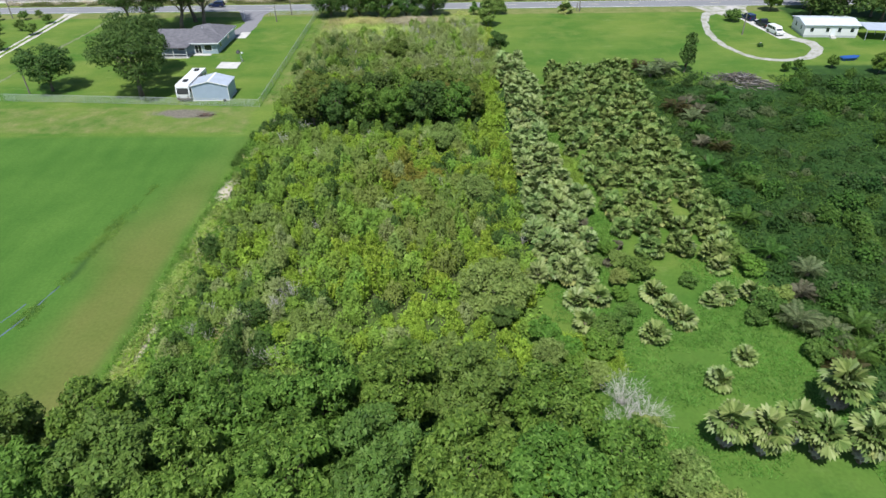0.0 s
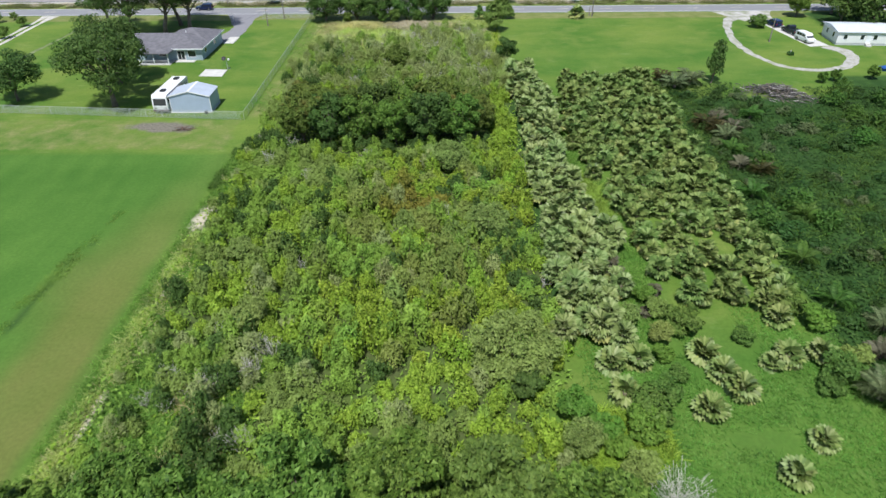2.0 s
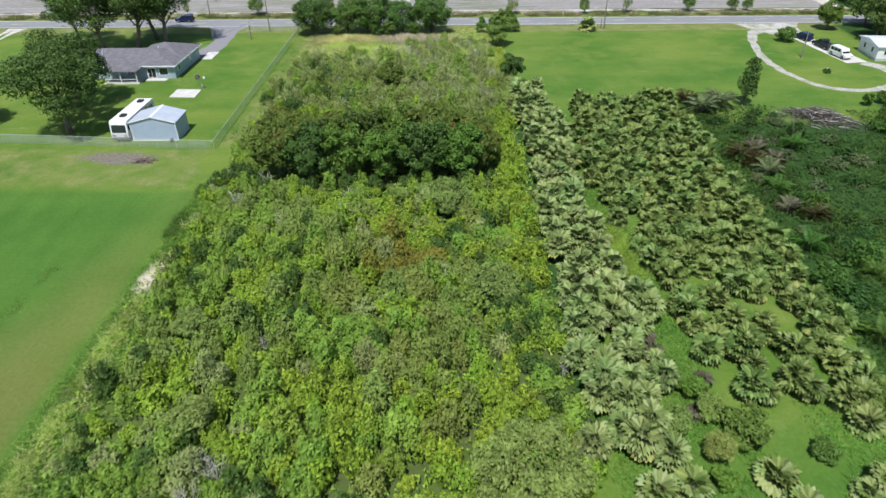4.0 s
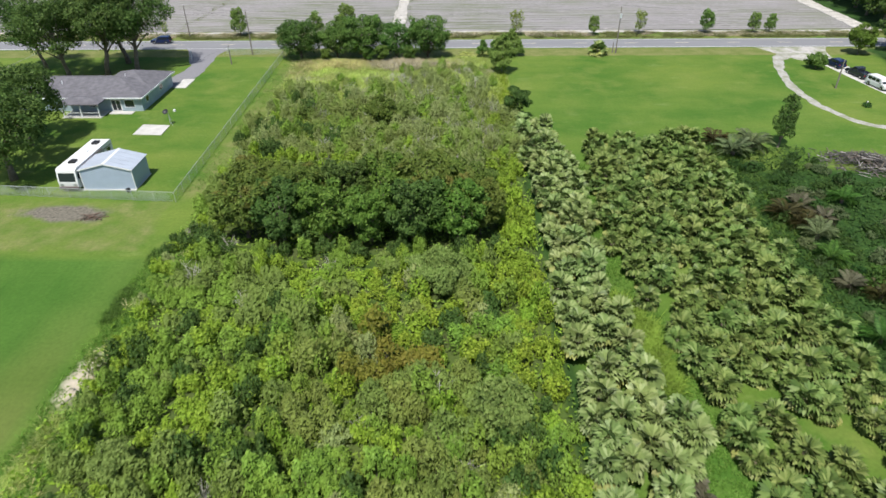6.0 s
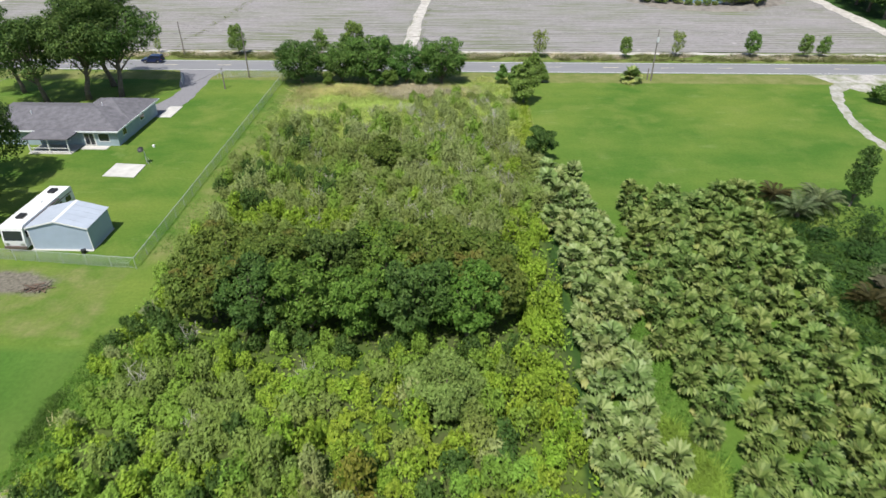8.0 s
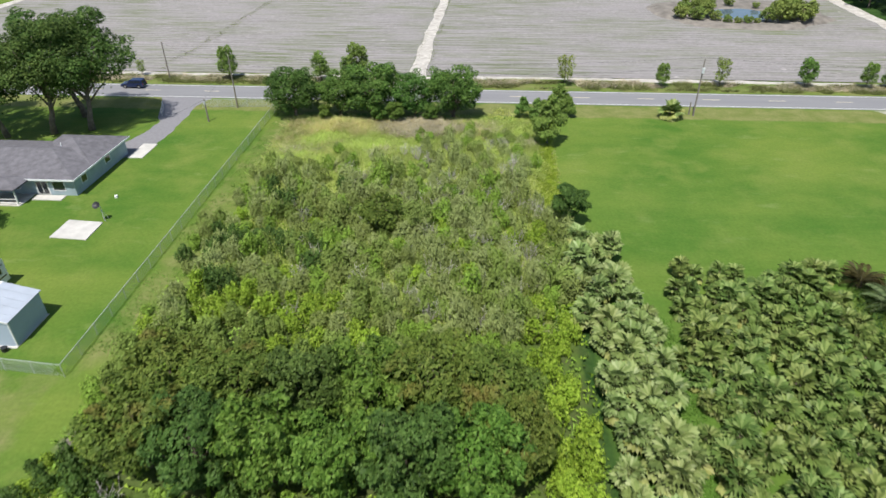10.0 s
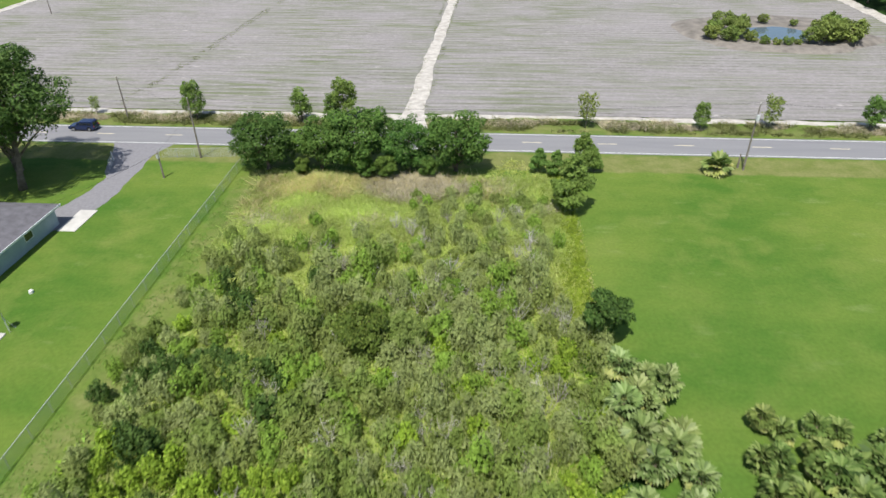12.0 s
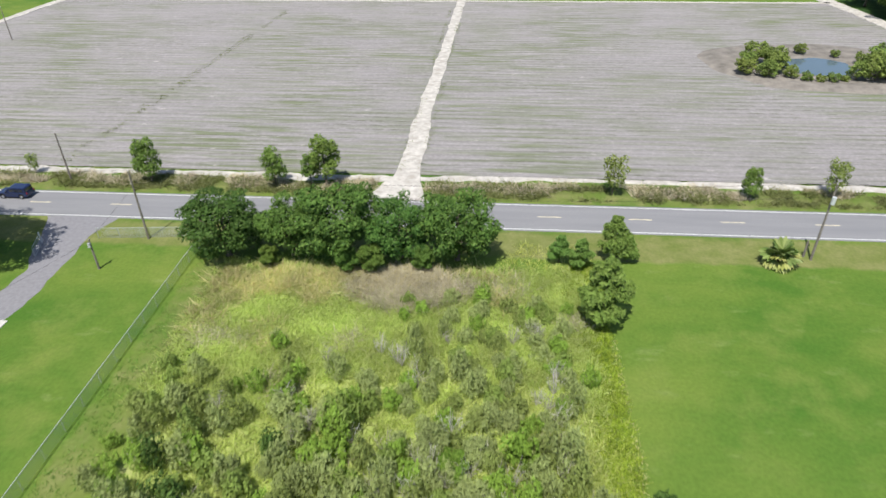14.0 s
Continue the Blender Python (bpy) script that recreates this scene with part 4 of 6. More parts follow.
wood = [tree_meshes(RNG, 8.6, 4.2, 0.6, 10500, 0.36, (LEAF_WOOD, LEAF_WOOD, LEAF_MID)[k], 0.25, 36, lump=(0.16, 0.29), flat=0.9) for k in range(3)]
for i, (x, y, k, s) in enumerate(((-37, 34, 2, 0.85), (-30, 36, 1, 0.85), (-24, 39, 0, 0.8), (-18, 36.5, 1, 0.95), (-11, 38.5, 0, 1.0), (-4, 39.5, 1, 0.95), (3, 38.5, 2, 0.98), (9.5, 36.5, 0, 0.95), (15, 32, 1, 0.8),
                                  (-33, 28, 0, 0.95), (-26, 30, 2, 1.0), (-19, 29, 0, 1.0), (-12, 30, 1, 1.05), (-5, 31, 2, 1.0), (2, 30.5, 1, 1.0), (8.5, 29, 0, 1.0), (14, 25.5, 1, 0.8), (17.5, 24.5, 2, 0.6))):
    plant_tree("tree", x, y, wood[k], ("leafy mid-green tree in a dense wood", "dark-green tree in a dense wood", "leafy mid-green tree in a dense wood")[k], "tree", "trees of the near wood", i * 53, s * 1.14)
plant_tree("tree", -43, 35, wood[1], "dark spreading tree at the field's edge", "tree", "trees of the near wood", 33, 1.0)
yellow = tree_meshes(RNG, 5, 2.4, 0.4, 2200, 0.45, LEAF_VINE, 0.12, 9)
plant_tree("large_shrub", 7.1, 29.4, yellow, "yellow-leaved tall shrub in the wood", "shrub", "large shrubs", 0, 1.15)
fine_dead = [twigs(RNG, 2.3, 3.8, 90, 0.2).mesh("dead_tree", BLEACHED) for _ in range(3)]
for i, (x, y) in enumerate(((17.0, 41.5), (18.5, 39.0), (16.0, 38.0))):
    d = lone("dead_tree", fine_dead[i], "bleached leafless dead tree at the wood's edge", "tree", "dead trees", m=pose(x, y, 0, 0, 0, 50 * i))
    d.scale = (1.1, 1.1, 0.85)

hedge = [tree_meshes(RNG, 9.4, 5.0, 0.3, 14000, 0.33, LEAF_DARK, 0.3, 46, flat=0.95, lump=(0.2, 0.32)), tree_meshes(RNG, 9.8, 4.8, 0.3, 14000, 0.33, LEAF_ROADSIDE, 0.3, 40, flat=1.0, lump=(0.18, 0.32))]
for i, (x, y, k, s) in enumerate(((-34.0, 186.6, 0, 1.06), (-26.0, 187.3, 1, 0.88), (-20.2, 187.0, 1, 1.08), (-12.6, 187.4, 1, 0.88), (-5.6, 187.4, 1, 1.02))):
    t = plant_tree("roadside_tree", x, y - 1.3, hedge[k], ("round dark-green tree beside the road", "bushy green tree beside the road")[k], "tree", "trees beside the road", i * 97, s)
    t.scale = (s * 1.1, s * 1.1, s * (0.86 if i == 0 else 0.96))
for i, (x, y, s) in enumerate(((-28, 183.0, 0.36), (-15.5, 182.6, 0.46), (-18.5, 182.4, 0.42), (-9.5, 183.2, 0.40))):
    plant_tree("large_shrub", x, y, wood[2], "leafy green shrub at the foot of the roadside trees", "shrub", "large shrubs", i * 40, s)

slim = [tree_meshes(RNG, 7.6, 2.7, 0.5, 4200, 0.32, LEAF_BUSHY, 0.14, 26, flat=1.15, limbs=False, cone=0.35, lump=(0.2, 0.38)), tree_meshes(RNG, 6.4, 1.9, 0.6, 1300, 0.34, LEAF_SAGE, 0.1, 16, flat=1.2, limbs=False), tree_meshes(RNG, 7.4, 2.8, 0.2, 5200, 0.32, LEAF_BUSHY, 0.12, 34, flat=1.1, cone=0.8, limbs=False, lump=(0.18, 0.34))]
for i, (x, y, k, s) in enumerate(((-53.2, 204.6, 0, 1.0), (-33.9, 204.4, 0, 0.88), (-26.5, 205.6, 0, 1.1), (-28.7, 205.2, 0, 0.72), (15.6, 204.4, 1, 1.0), (34.8, 204.4, 0, 0.68), (46.2, 205.2, 1, 0.95), (62.6, 205.4, 0, 0.85), (74.2, 205.4, 0, 0.75), (78.3, 205.4, 0, 0.7), (-73, 206.5, 1, 0.55))):
    plant_tree("sapling", x, y, slim[k], ("young leafy tree on the far verge", "thin sparse young tree on the far verge")[min(k, 1)], "tree", "young trees on the verge", i * 61, s)
for x, y, s in ((10.3, 175.0, 1.22), (13.2, 187.4, 0.9), (14.9, 186.9, 0.55), (6.6, 186.2, 0.6), (9.0, 185.2, 0.62)):
    plant_tree("conifer_shrub", x, y, slim[2], "pointed dense green shrub near the road", "shrub", "pointed shrubs", x * 20, s).scale = (s * 1.15, s * 1.15, s)

# house trees
big = [tree_meshes(RNG, 13.2, 7.4, 2.6, 15000, 0.38, LEAF_SHADE, 0.42, 34, lump=(0.2, 0.36)), tree_meshes(RNG, 19.5, 8.4, 3.6, 17000, 0.40, LEAF_SHADE, 0.45, 34, lean=1.6, flat=0.7, lump=(0.18, 0.34)), tree_meshes(RNG, 8.6, 5.6, 1.2, 9500, 0.36, LEAF_SHADE, 0.24, 30, lump=(0.2, 0.36))]
for i, (x, y, k, s, lab) in enumerate(((-63.8, 125.0, 0, 1.08, "big spreading shade tree by the fence"), (-68.5, 137.5, 0, 1.05, "big spreading shade tree behind the caravan"), (-84.0, 128.0, 2, 1.12, "round green tree on the lawn"),
                                       (-80, 172.5, 1, 0.95, "tall open-crowned oak behind the house"), (-73, 174.5, 1, 1.06, "tall open-crowned oak behind the house"), (-67.5, 176.5, 1, 1.06, "tall open-crowned oak behind the house"), (-88, 178, 1, 0.85, "tall open-crowned oak behind the house"), (-72, 182.5, 1, 1.04, "tall open-crowned oak behind the house"))):
    plant_tree("shade_tree", x, y, big[k], lab, "tree", "trees round the house", i * 83, s)

far_tree = tree_meshes(RNG, 13, 6.5, 1.5, 2600, 0.85, LEAF_DARK, 0.4, 18)
small_round = tree_meshes(RNG, 5.0, 2.8, 0.3, 1100, 0.55, LEAF_MID, 0.15, 10)

# dark wood beyond the far track and behind the caravan home
for i in range(44):
    x, y = (109.5 + RNG.uniform(0, 5) + 7 * (i % 2), 206 + i * 4.6) if i < 34 else (97 + RNG.uniform(0, 30), 172 + (i - 34) * 2.0)
    plant_tree("wood_tree", x, y, far_tree, "dark tree of a dense wood", "tree", "trees of the far wood", i * 47, RNG.uniform(0.75, 1.0))
plant_tree("tree", 90.5, 187.0, wood[1], "dark-green tree at the mouth of the drive", "tree", "", 0, 0.8)

# ---- palms ----
palm_block = [fan_palm_meshes(RNG, 1.2 + 0.2 * k, 0.85, 1.0, 20, 6, FROND_DEEP) for k in range(4)]
palm_row = [fan_palm_meshes(RNG, 1.8 + 0.3 * k, 0.95, 1.05, 22, 8, FROND) for k in range(4)]


def plant_palm(x, y, meshes, s, label, group):
    p = thing("fan_palm", pose(x, y, 0, RNG.uniform(-9, 9), RNG.uniform(-9, 9), RNG.uniform(0, 360)), label, "palm", group)
    p.scale = (s, s, s)
    for name, me in zip(("trunk", "crown", "skirt"), meshes):
        part(name, me, None, p)
    return p


def lane(y):
    """Middle of the narrow grass lane between the palm row and the palm block."""
    return 18.0 + 2.8 * min(1, max(0, (99 - y) / 8))


for x, y in spots(11.7, 21.5, 60, 143.2, 2.3, 0.38):
    hi = 16.7 if 83 < y < 97 else lane(y) - (1.6 if y < 95 else 0.9) - max(0, y - 128) * 0.06
    if x < hi and not (70 < y < 73 and x > 16) and not (y < 66 and x > 17.5):
        plant_palm(x, y, palm_row[int(RNG.integers(0, 4))], RNG.uniform(0.70, 0.98), "silvery-green fan palm in a dense row", "fan palms in the row")
for x, y in spots(18.6, 38.4, 66, 138.8, 2.3, 0.42):
    lo, hi = lane(y) + (0.8 if 83 < y < 97 else 1.7 if y < 95 else 0.9) + max(0, y - 122) * 0.14, 38.0 - max(0, 80 - y) * 0.08 + max(0, y - 128) * 0.05
    gap = (y < 96 and fbm(x + 30, y, 7) > 0.68) or (y < 76 and 27.3 < x < 29.6)
    if lo < x < hi and not gap and not (y < 71 and x < 25):
        plant_palm(x, y, palm_block[int(RNG.integers(0, 4))], RNG.uniform(0.66, 1.0), "deep-green fan palm in the nursery block", "fan palms in the block")

frond_mesh = [quads_mesh("frond", fan_leaf(RNG, 0.75, 1.1, 11, d), FROND_DEEP if d < 0.3 else FROND) for d in (0.2, 0.25, 0.45)]
tall_frond = [quads_mesh("frond", fan_leaf(RNG, 0.95, 1.05, 13, d, 0.74), FROND_DEEP if d < 0.4 else FROND) for d in (0.25, 0.35, 0.5)]
old_frond = quads_mesh("old_frond", fan_leaf(RNG, 0.8, 0.9, 12, 0.5), FROND_OLD)
dead_frond = quads_mesh("dead_frond", fan_leaf(RNG, 0.7, 0.8, 10, 0.7), FROND_DEAD)
grey_frond = quads_mesh("dead_frond", fan_leaf(RNG, 0.75, 0.8, 10, 0.7), FROND_GREY)
lone_trunk = {h: fan_palm_meshes(RNG, h, 0.6, 0.6, 2, 1, FROND)[0] for h in (0.8, 2.9)}
for x, y, s, tall in ((22.5, 50.6, 0.95, 0), (26.2, 53.0, 0.95, 0), (25.2, 55.2, 0.9, 0), (24.2, 57.8, 0.95, 0), (30.9, 47.4, 0.75, 0), (27.1, 44.0, 0.85, 0), (32.2, 57.4, 0.95, 0), (30.4, 56.6, 0.7, 0), (35.6, 57.8, 0.9, 0), (33.6, 63.0, 0.9, 0),
                      (15.4, 52.5, 0.95, 0), (17.6, 57.0, 0.95, 0), (15.0, 56.5, 0.9, 0), (25.0, 36.6, 1.1, 1), (28.0, 35.8, 1.1, 1), (30.6, 36.8, 1.1, 1), (32.6, 35.4, 1.05, 1), (36.2, 35.0, 1.15, 1), (36.8, 40.8, 1.25, 1), (38.6, 36.5, 1.1, 1), (32.7, 187.4, 1.35, 0)):
    p = thing("fan_palm", pose(x, y, 0, 0, 0, RNG.uniform(0, 360)), "tall fan palm with a skirt of withered leaves" if tall else "low fan palm standing alone in the grass", "palm", "single fan palms")
    p.scale = (s, s, s)
    h = 2.9 if tall else 0.8
    part("trunk", lone_trunk[h], None, p)
    n = 26
    for i in range(n):
        me = dead_frond if tall and i > 22 else old_frond if i > (20 if y < 100 else 8) else (tall_frond if tall else frond_mesh)[i % 3]
        o = part(me.name, me, None, p)
        o.matrix_basis = Matrix.Translation((0, 0, h)) @ leaf_turn(i, n, RNG, bottom=-42 if tall else -30)
    for i in range(10 if tall else 0):
        o = part("dead_frond", grey_frond, None, p)
        o.matrix_basis = Matrix.Translation((0, 0, h - 0.55)) @ pose(0, 0, 0, 0, 0, 36 * i) @ pose(0, 0, 0, -52, 0, 0) @ Matrix.Scale(1.15, 4)

for x, y, s in ((17.9, 73.4, 1.0), (18.6, 71.8, 0.8), (21.9, 68.0, 0.8), (20.4, 64.5, 0.7)):
    p = thing("fan_palm", pose(x, y, 0, 0, 0, RNG.uniform(0, 360)), "withered fan palm with brown dead leaves", "palm", "withered palms")
    p.scale = (s, s, s)
    part("trunk", lone_trunk[0.8], None, p)
    for i in range(16):
        o = part("dead_frond", dead_frond, None, p)
        o.matrix_basis = Matrix.Translation((0, 0, 0.8)) @ leaf_turn(i, 16, RNG, top=40, bottom=-30)

date = [feather_palm_meshes(RNG, 24, 2.7, 0.5, LEAF_WEED_LIGHT), feather_palm_meshes(RNG, 22, 2.5, 0.5, LEAF_DATE_RUST), feather_palm_meshes(RNG, 22, 2.6, 0.6, LEAF_DATE), feather_palm_meshes(RNG, 18, 2.2, 0.4, FROND_DEAD)]
for x, y, k, s in ((38.5, 52.5, 2, 1.1), (40.5, 50.0, 2, 1.1), (42, 47.5, 0, 1.0), (41, 74, 0, 0.9), (44, 62, 2, 0.9), (40, 45.5, 1, 1.0), (42.6, 114, 1, 1.1), (44.0, 111.5, 1, 1.0), (45.5, 116.5, 3, 1.0), (47, 113, 3, 0.9), (43.2, 99, 3, 0.9), (45.5, 97, 1, 0.9), (41.5, 58, 3, 0.9), (44.5, 109, 2, 1.0), (43.5, 104, 0, 0.9), (43, 133, 2, 1.25), (46.5, 135.2, 2, 1.35), (41.8, 137.5, 1, 1.1), (41.5, 90, 0, 0.9), (46, 84, 0, 0.9), (41, 66, 0, 0.9), (52, 118, 0, 0.9), (44.5, 52, 0, 1.0)):
    t = s and plant_tree("feather_palm", x, y, date[k], ("dark feather palm among the weeds", "feather palm with rust-brown withered fronds", "grey-green feather palm in the grass", "dead feather palm with grey-brown fronds")[k], "palm", "feather palms", x * 31, s)

# ---- rough ground on the far side of the palms ----
weed_bush = {k: (quads_mesh("crown", bush_leaves(RNG, 1.7, 1.5 + 0.35 * k, 640, 0.34, lift=0.6), LEAF_WEED, 3), stems(RNG, 0.25, 0.25, 3, 0.03).mesh("trunk", BARK)) for k in range(3)}
weed_bush[3] = (quads_mesh("crown", bush_leaves(RNG, 1.6, 1.7, 560, 0.34, lift=0.6, sprig=0.4), leaf_material("leaf_weed_grey", (0.05, 0.075, 0.03), (0.10, 0.135, 0.05), (0.16, 0.19, 0.09), 0.25), 3), weed_bush[2][1])
for x, y in spots(40.5, 88, 40, 134, 3.4, 0.8):
    edge = 40 + 1.5 * value_noise(x, y, 6)
    if x < edge or (56 < x < 68 and y > 123) or (x > 68 and y > 133) or fbm(x, y, 10) < 0.36:
        continue
    b = thing("weed_clump", pose(x, y, 0, 0, 0, RNG.uniform(0, 360)), "dark-green tangle of weeds and creepers", "bush", "weed clumps")
    sc = RNG.uniform(0.4, 1.0) + 0.7 * max(0, fbm(x, y, 16) - 0.45)
    b.scale = (sc, sc * RNG.uniform(0.7, 1.4), sc * RNG.uniform(0.6, 1.2))
    k = int(RNG.integers(0, 4))
    part("crown", weed_bush[k][0], None, b)
    part("trunk", weed_bush[k][1], None, b)
rank = quads_mesh("crown", bush_leaves(RNG, 1.7, 2.3, 760, 0.33, lift=0.6, sprig=0.3), LEAF_WEED_LIGHT, 3), weed_bush[2][1]
for x, y in spots(41.5, 90, 38, 134, 4.6, 0.8):
    if (56 < x < 68 and y > 120) or (x > 68 and y > 132) or fbm(x + 70, y, 14) < 0.45:
        continue
    sc = RNG.uniform(0.6, 1.35)
    plant_tree("weed_shrub", x, y, rank[::-1], "rank green shrub standing out of the weeds", "bush", "shrubs among the weeds", x * 29, sc)
px, py = RNG.uniform(38.5, 92, 54000), RNG.uniform(34, 136, 54000)
keep = ~((px > 55) & (py > 124) & (px < 68)) & ~((px > 66) & (py > 133.5))
c = np.stack([px[keep], py[keep], RNG.uniform(0.02, 0.45, keep.sum())], 1)
lone("weeds", quads_mesh("weeds", leaves_at(c, np.zeros_like(c), 0.38, RNG, lift=1.2), LEAF_WEED, 3), "dark-green low weeds covering rough ground", "weeds", kind="stuff")
for mat, n, seed, lab in ((LEAF_WEED_LIGHT, 9000, 0, "rank green grass in drifts over rough ground"), (LEAF_WOOD, 3600, 55, "yellow-green grass in drifts over rough ground")):
    x, y = RNG.uniform(39.5, 92, n), RNG.uniform(34, 134, n)
    k = (fbm(x + seed, y, 13) > 0.52) & ~((x > 55) & (y > 121)) & (x < 75 + seed)
    lone("rank_grass", quads_mesh("rank_grass", grass_quads(RNG, x[k], y[k], np.full(k.sum(), 0.9), 0.10, 5), mat, 3), lab, "grass", kind="stuff")
dk = tree_meshes(RNG, 8.8, 3.2, 0.3, 4200, 0.32, LEAF_DARK, 0.2, 30, lean=0.5, flat=1.3, cone=0.6, lump=(0.16, 0.3))
plant_tree("tree", 51.2, 136.2, dk, "dark narrow tree at the lawn's edge", "tree", "", 0, 0.95).scale = (0.82, 0.82, 1.06)
for x, y, s in ((76, 137.0, 0.3), (73, 136, 0.28), (84, 138, 0.34), (92, 134, 0.55), (100, 132, 0.8), (95, 126, 0.7)):
    if s:
        plant_tree("large_shrub", x, y, wood[1], "dark-green rounded shrub beside the rough ground", "shrub", "large shrubs", x * 13, s)

# pile of cut brushwood
pile = thing("brush_pile", pose(61.5, 129.5, 0, 0, 0, -28), "grey heap of cut branches and palm trunks", "brush pile")
for k in range(290):
    a = RNG.normal(0.3, 1.0)
    q = RNG.normal(0, 2.9), RNG.normal(0, 1.6)
    z = max(0.1, 2.1 * math.exp(-(q[0] / 5.0) ** 2 - (q[1] / 2.1) ** 2) * RNG.uniform(0.3, 1.0))
    L = RNG.uniform(0.9, 3.0)
    d = Vector((math.cos(a), math.sin(a), RNG.normal(0, 0.16)))
    c = Vector((q[0], q[1], z))
    part("branch", Build().tube([c - d * L / 2, c + Vector((0, 0, 0.06)), c + d * L / 2], [0.075, 0.06, 0.03], 5), (PILEWOOD, PILEWOOD, BARK, PILEWOOD, PILEWOOD, DEADWOOD)[k % 6], pile)
tangle = Build()
for k in range(420):
    q = RNG.normal(0, 3.0), RNG.normal(0, 1.7)
    c = Vector((q[0], q[1], max(0.06, 1.9 * math.exp(-(q[0] / 5.0) ** 2 - (q[1] / 2.1) ** 2) * RNG.uniform(0.2, 1.05))))
    d = Vector((RNG.normal(0, 1), RNG.normal(0, 1), RNG.normal(0, 0.25))) * 0.55
    tangle.tube([c - d, c + d], [0.028, 0.012], 3)
tagged(part("brushwood", tangle, PILEWOOD, pile, "tangle of thin dead twigs"), kind="stuff")

# ---- grasses ----
def scatter(x0, x1, y0, y1, n, keep):
    x, y = RNG.uniform(x0, x1, n), RNG.uniform(y0, y1, n)
    k = keep(x, y)
    return x[k], y[k]


x, y = scatter(-32, 8, 126, 172, 10000, lambda x, y: x > -31 + 2.5 * value_noise(x, y, 3))
lone("tall_grass", quads_mesh("tall_grass", grass_quads(RNG, x, y, np.full(len(x), 0.8), 0.11, 4), GRASS_TALL, 3), "yellow-green grass between the far shrubs", "grass", kind="stuff")
x, y = scatter(-34, 9, 160, 184, 9500, lambda x, y: (fbm(x, y, 8) + (y - 172) * 0.03 > 0.26) & ~((x > -17) & (x < -5) & (y > 178.5)))
lone("tall_grass", quads_mesh("tall_grass", grass_quads(RNG, x, y, np.full(len(x), 0.85), 0.08, 6), GRASS_TALL, 3), "tall yellow-green grass on the bank", "grass", kind="stuff")
x, y = scatter(-34, 3, 168, 184, 1500, lambda x, y: value_noise(x, y, 4) + (y - 177) * 0.03 > 0.55)
lone("dry_grass", quads_mesh("dry_grass", grass_quads(RNG, x, y, np.full(len(x), 1.0), 0.13, 5), GRASS_TAN, 3), "straw-coloured dry grass heads", "grass", kind="stuff")
x, y = scatter(-33, -16, 174.5, 182.5, 1300, lambda x, y: value_noise(x, y, 3) + (y - 180) * 0.06 > 0.38)
lone("dry_grass", quads_mesh("dry_grass", grass_quads(RNG, x, y, np.full(len(x), 1.25), 0.07, 5), GRASS_TAN, 3), "tall straw-coloured seed heads along the bank's crest", "grass", kind="stuff")
x, y = scatter(-19, -3, 174, 184, 2600, lambda x, y: ((x + 11) / 7) ** 2 + ((y - 179.4) / 3.8) ** 2 < 0.6 + 0.8 * value_noise(x, y, 3))
lone("dry_grass", quads_mesh("dry_grass", grass_quads(RNG, x, y, np.full(len(x), 1.2), 0.08, 6), GRASS_PINK, 3), "withered pinkish-brown grass patch", "grass", kind="stuff")
x, y = scatter(5.5, 10.9, 146, 186, 4200, lambda x, y: (value_noise(x, y, 5) > 0.25) & (x > 6.5 + 2.0 * value_noise(y, x, 6)))
lone("tall_grass", quads_mesh("tall_grass", grass_quads(RNG, x, y, np.full(len(x), 0.40), 0.09, 5), LEAF_VINE, 3), "bright green grass strip between the thicket and the lawn", "grass", kind="stuff")
x, y = scatter(0, 10.6, 150, 190, 1400, lambda x, y: value_noise(x, y, 5) > 0.4)
lone("tall_grass", quads_mesh("tall_grass", grass_quads(RNG, x, y, np.full(len(x), 0.45), 0.08, 5), GRASS_TALL, 3), "rough yellow-green grass at the lawn's edge", "grass", kind="stuff")
x, y = scatter(10.7, 11.4, 150, 172, 180, lambda x, y: value_noise(x, y, 3) > 0.2)
lone("dry_grass", quads_mesh("dry_grass", grass_quads(RNG, x, y, np.full(len(x), 0.16), 0.06, 5, 0.15), GRASS_TAN, 3), "straw-coloured line of grass along the lawn", "grass", kind="stuff")
spots_xy = ((-30.4, 169.8, 2.2), (-26.3, 169.1, 1.4), (-22.5, 163.6, 1.6), (-19.8, 163.2, 1.6), (-12.9, 156.4, 1.3), (7.3, 174.1, 2.0), (0.3, 180.1, 2.6), (-4.0, 150.0, 1.6), (4.0, 158.0, 1.5), (-16.0, 170.0, 2.0))
x, y = scatter(-34, 10, 146, 184, 10000, lambda x, y: sum(np.exp(-((x - cx) / r) ** 2 - ((y - cy) / r) ** 2) for cx, cy, r in spots_xy) + 0.5 * (value_noise(x, y, 3) - 0.5) > 0.45)
lone("dry_grass", quads_mesh("dry_grass", grass_quads(RNG, x, y, np.full(len(x), 0.9), 0.10, 5), GRASS_PINK, 3), "withered pinkish-tan weeds among the shrubs", "grass", kind="stuff")
x, y = scatter(-35.4, -34.2, 36, 106, 1100, lambda x, y: value_noise(x, y, 3) > 0.3)
lone("tall_grass", quads_mesh("tall_grass", grass_quads(RNG, x, y, np.full(len(x), 0.28), 0.08, 5), LEAF_BRIGHT, 3), "bright green unmown grass along the field", "grass", kind="stuff")
x, y = scatter(-33.9, -32.7, 42, 84, 2500, lambda x, y: (value_noise(x, y, 6) > 0.25) & (bare_sand(x, y) < 0.35))
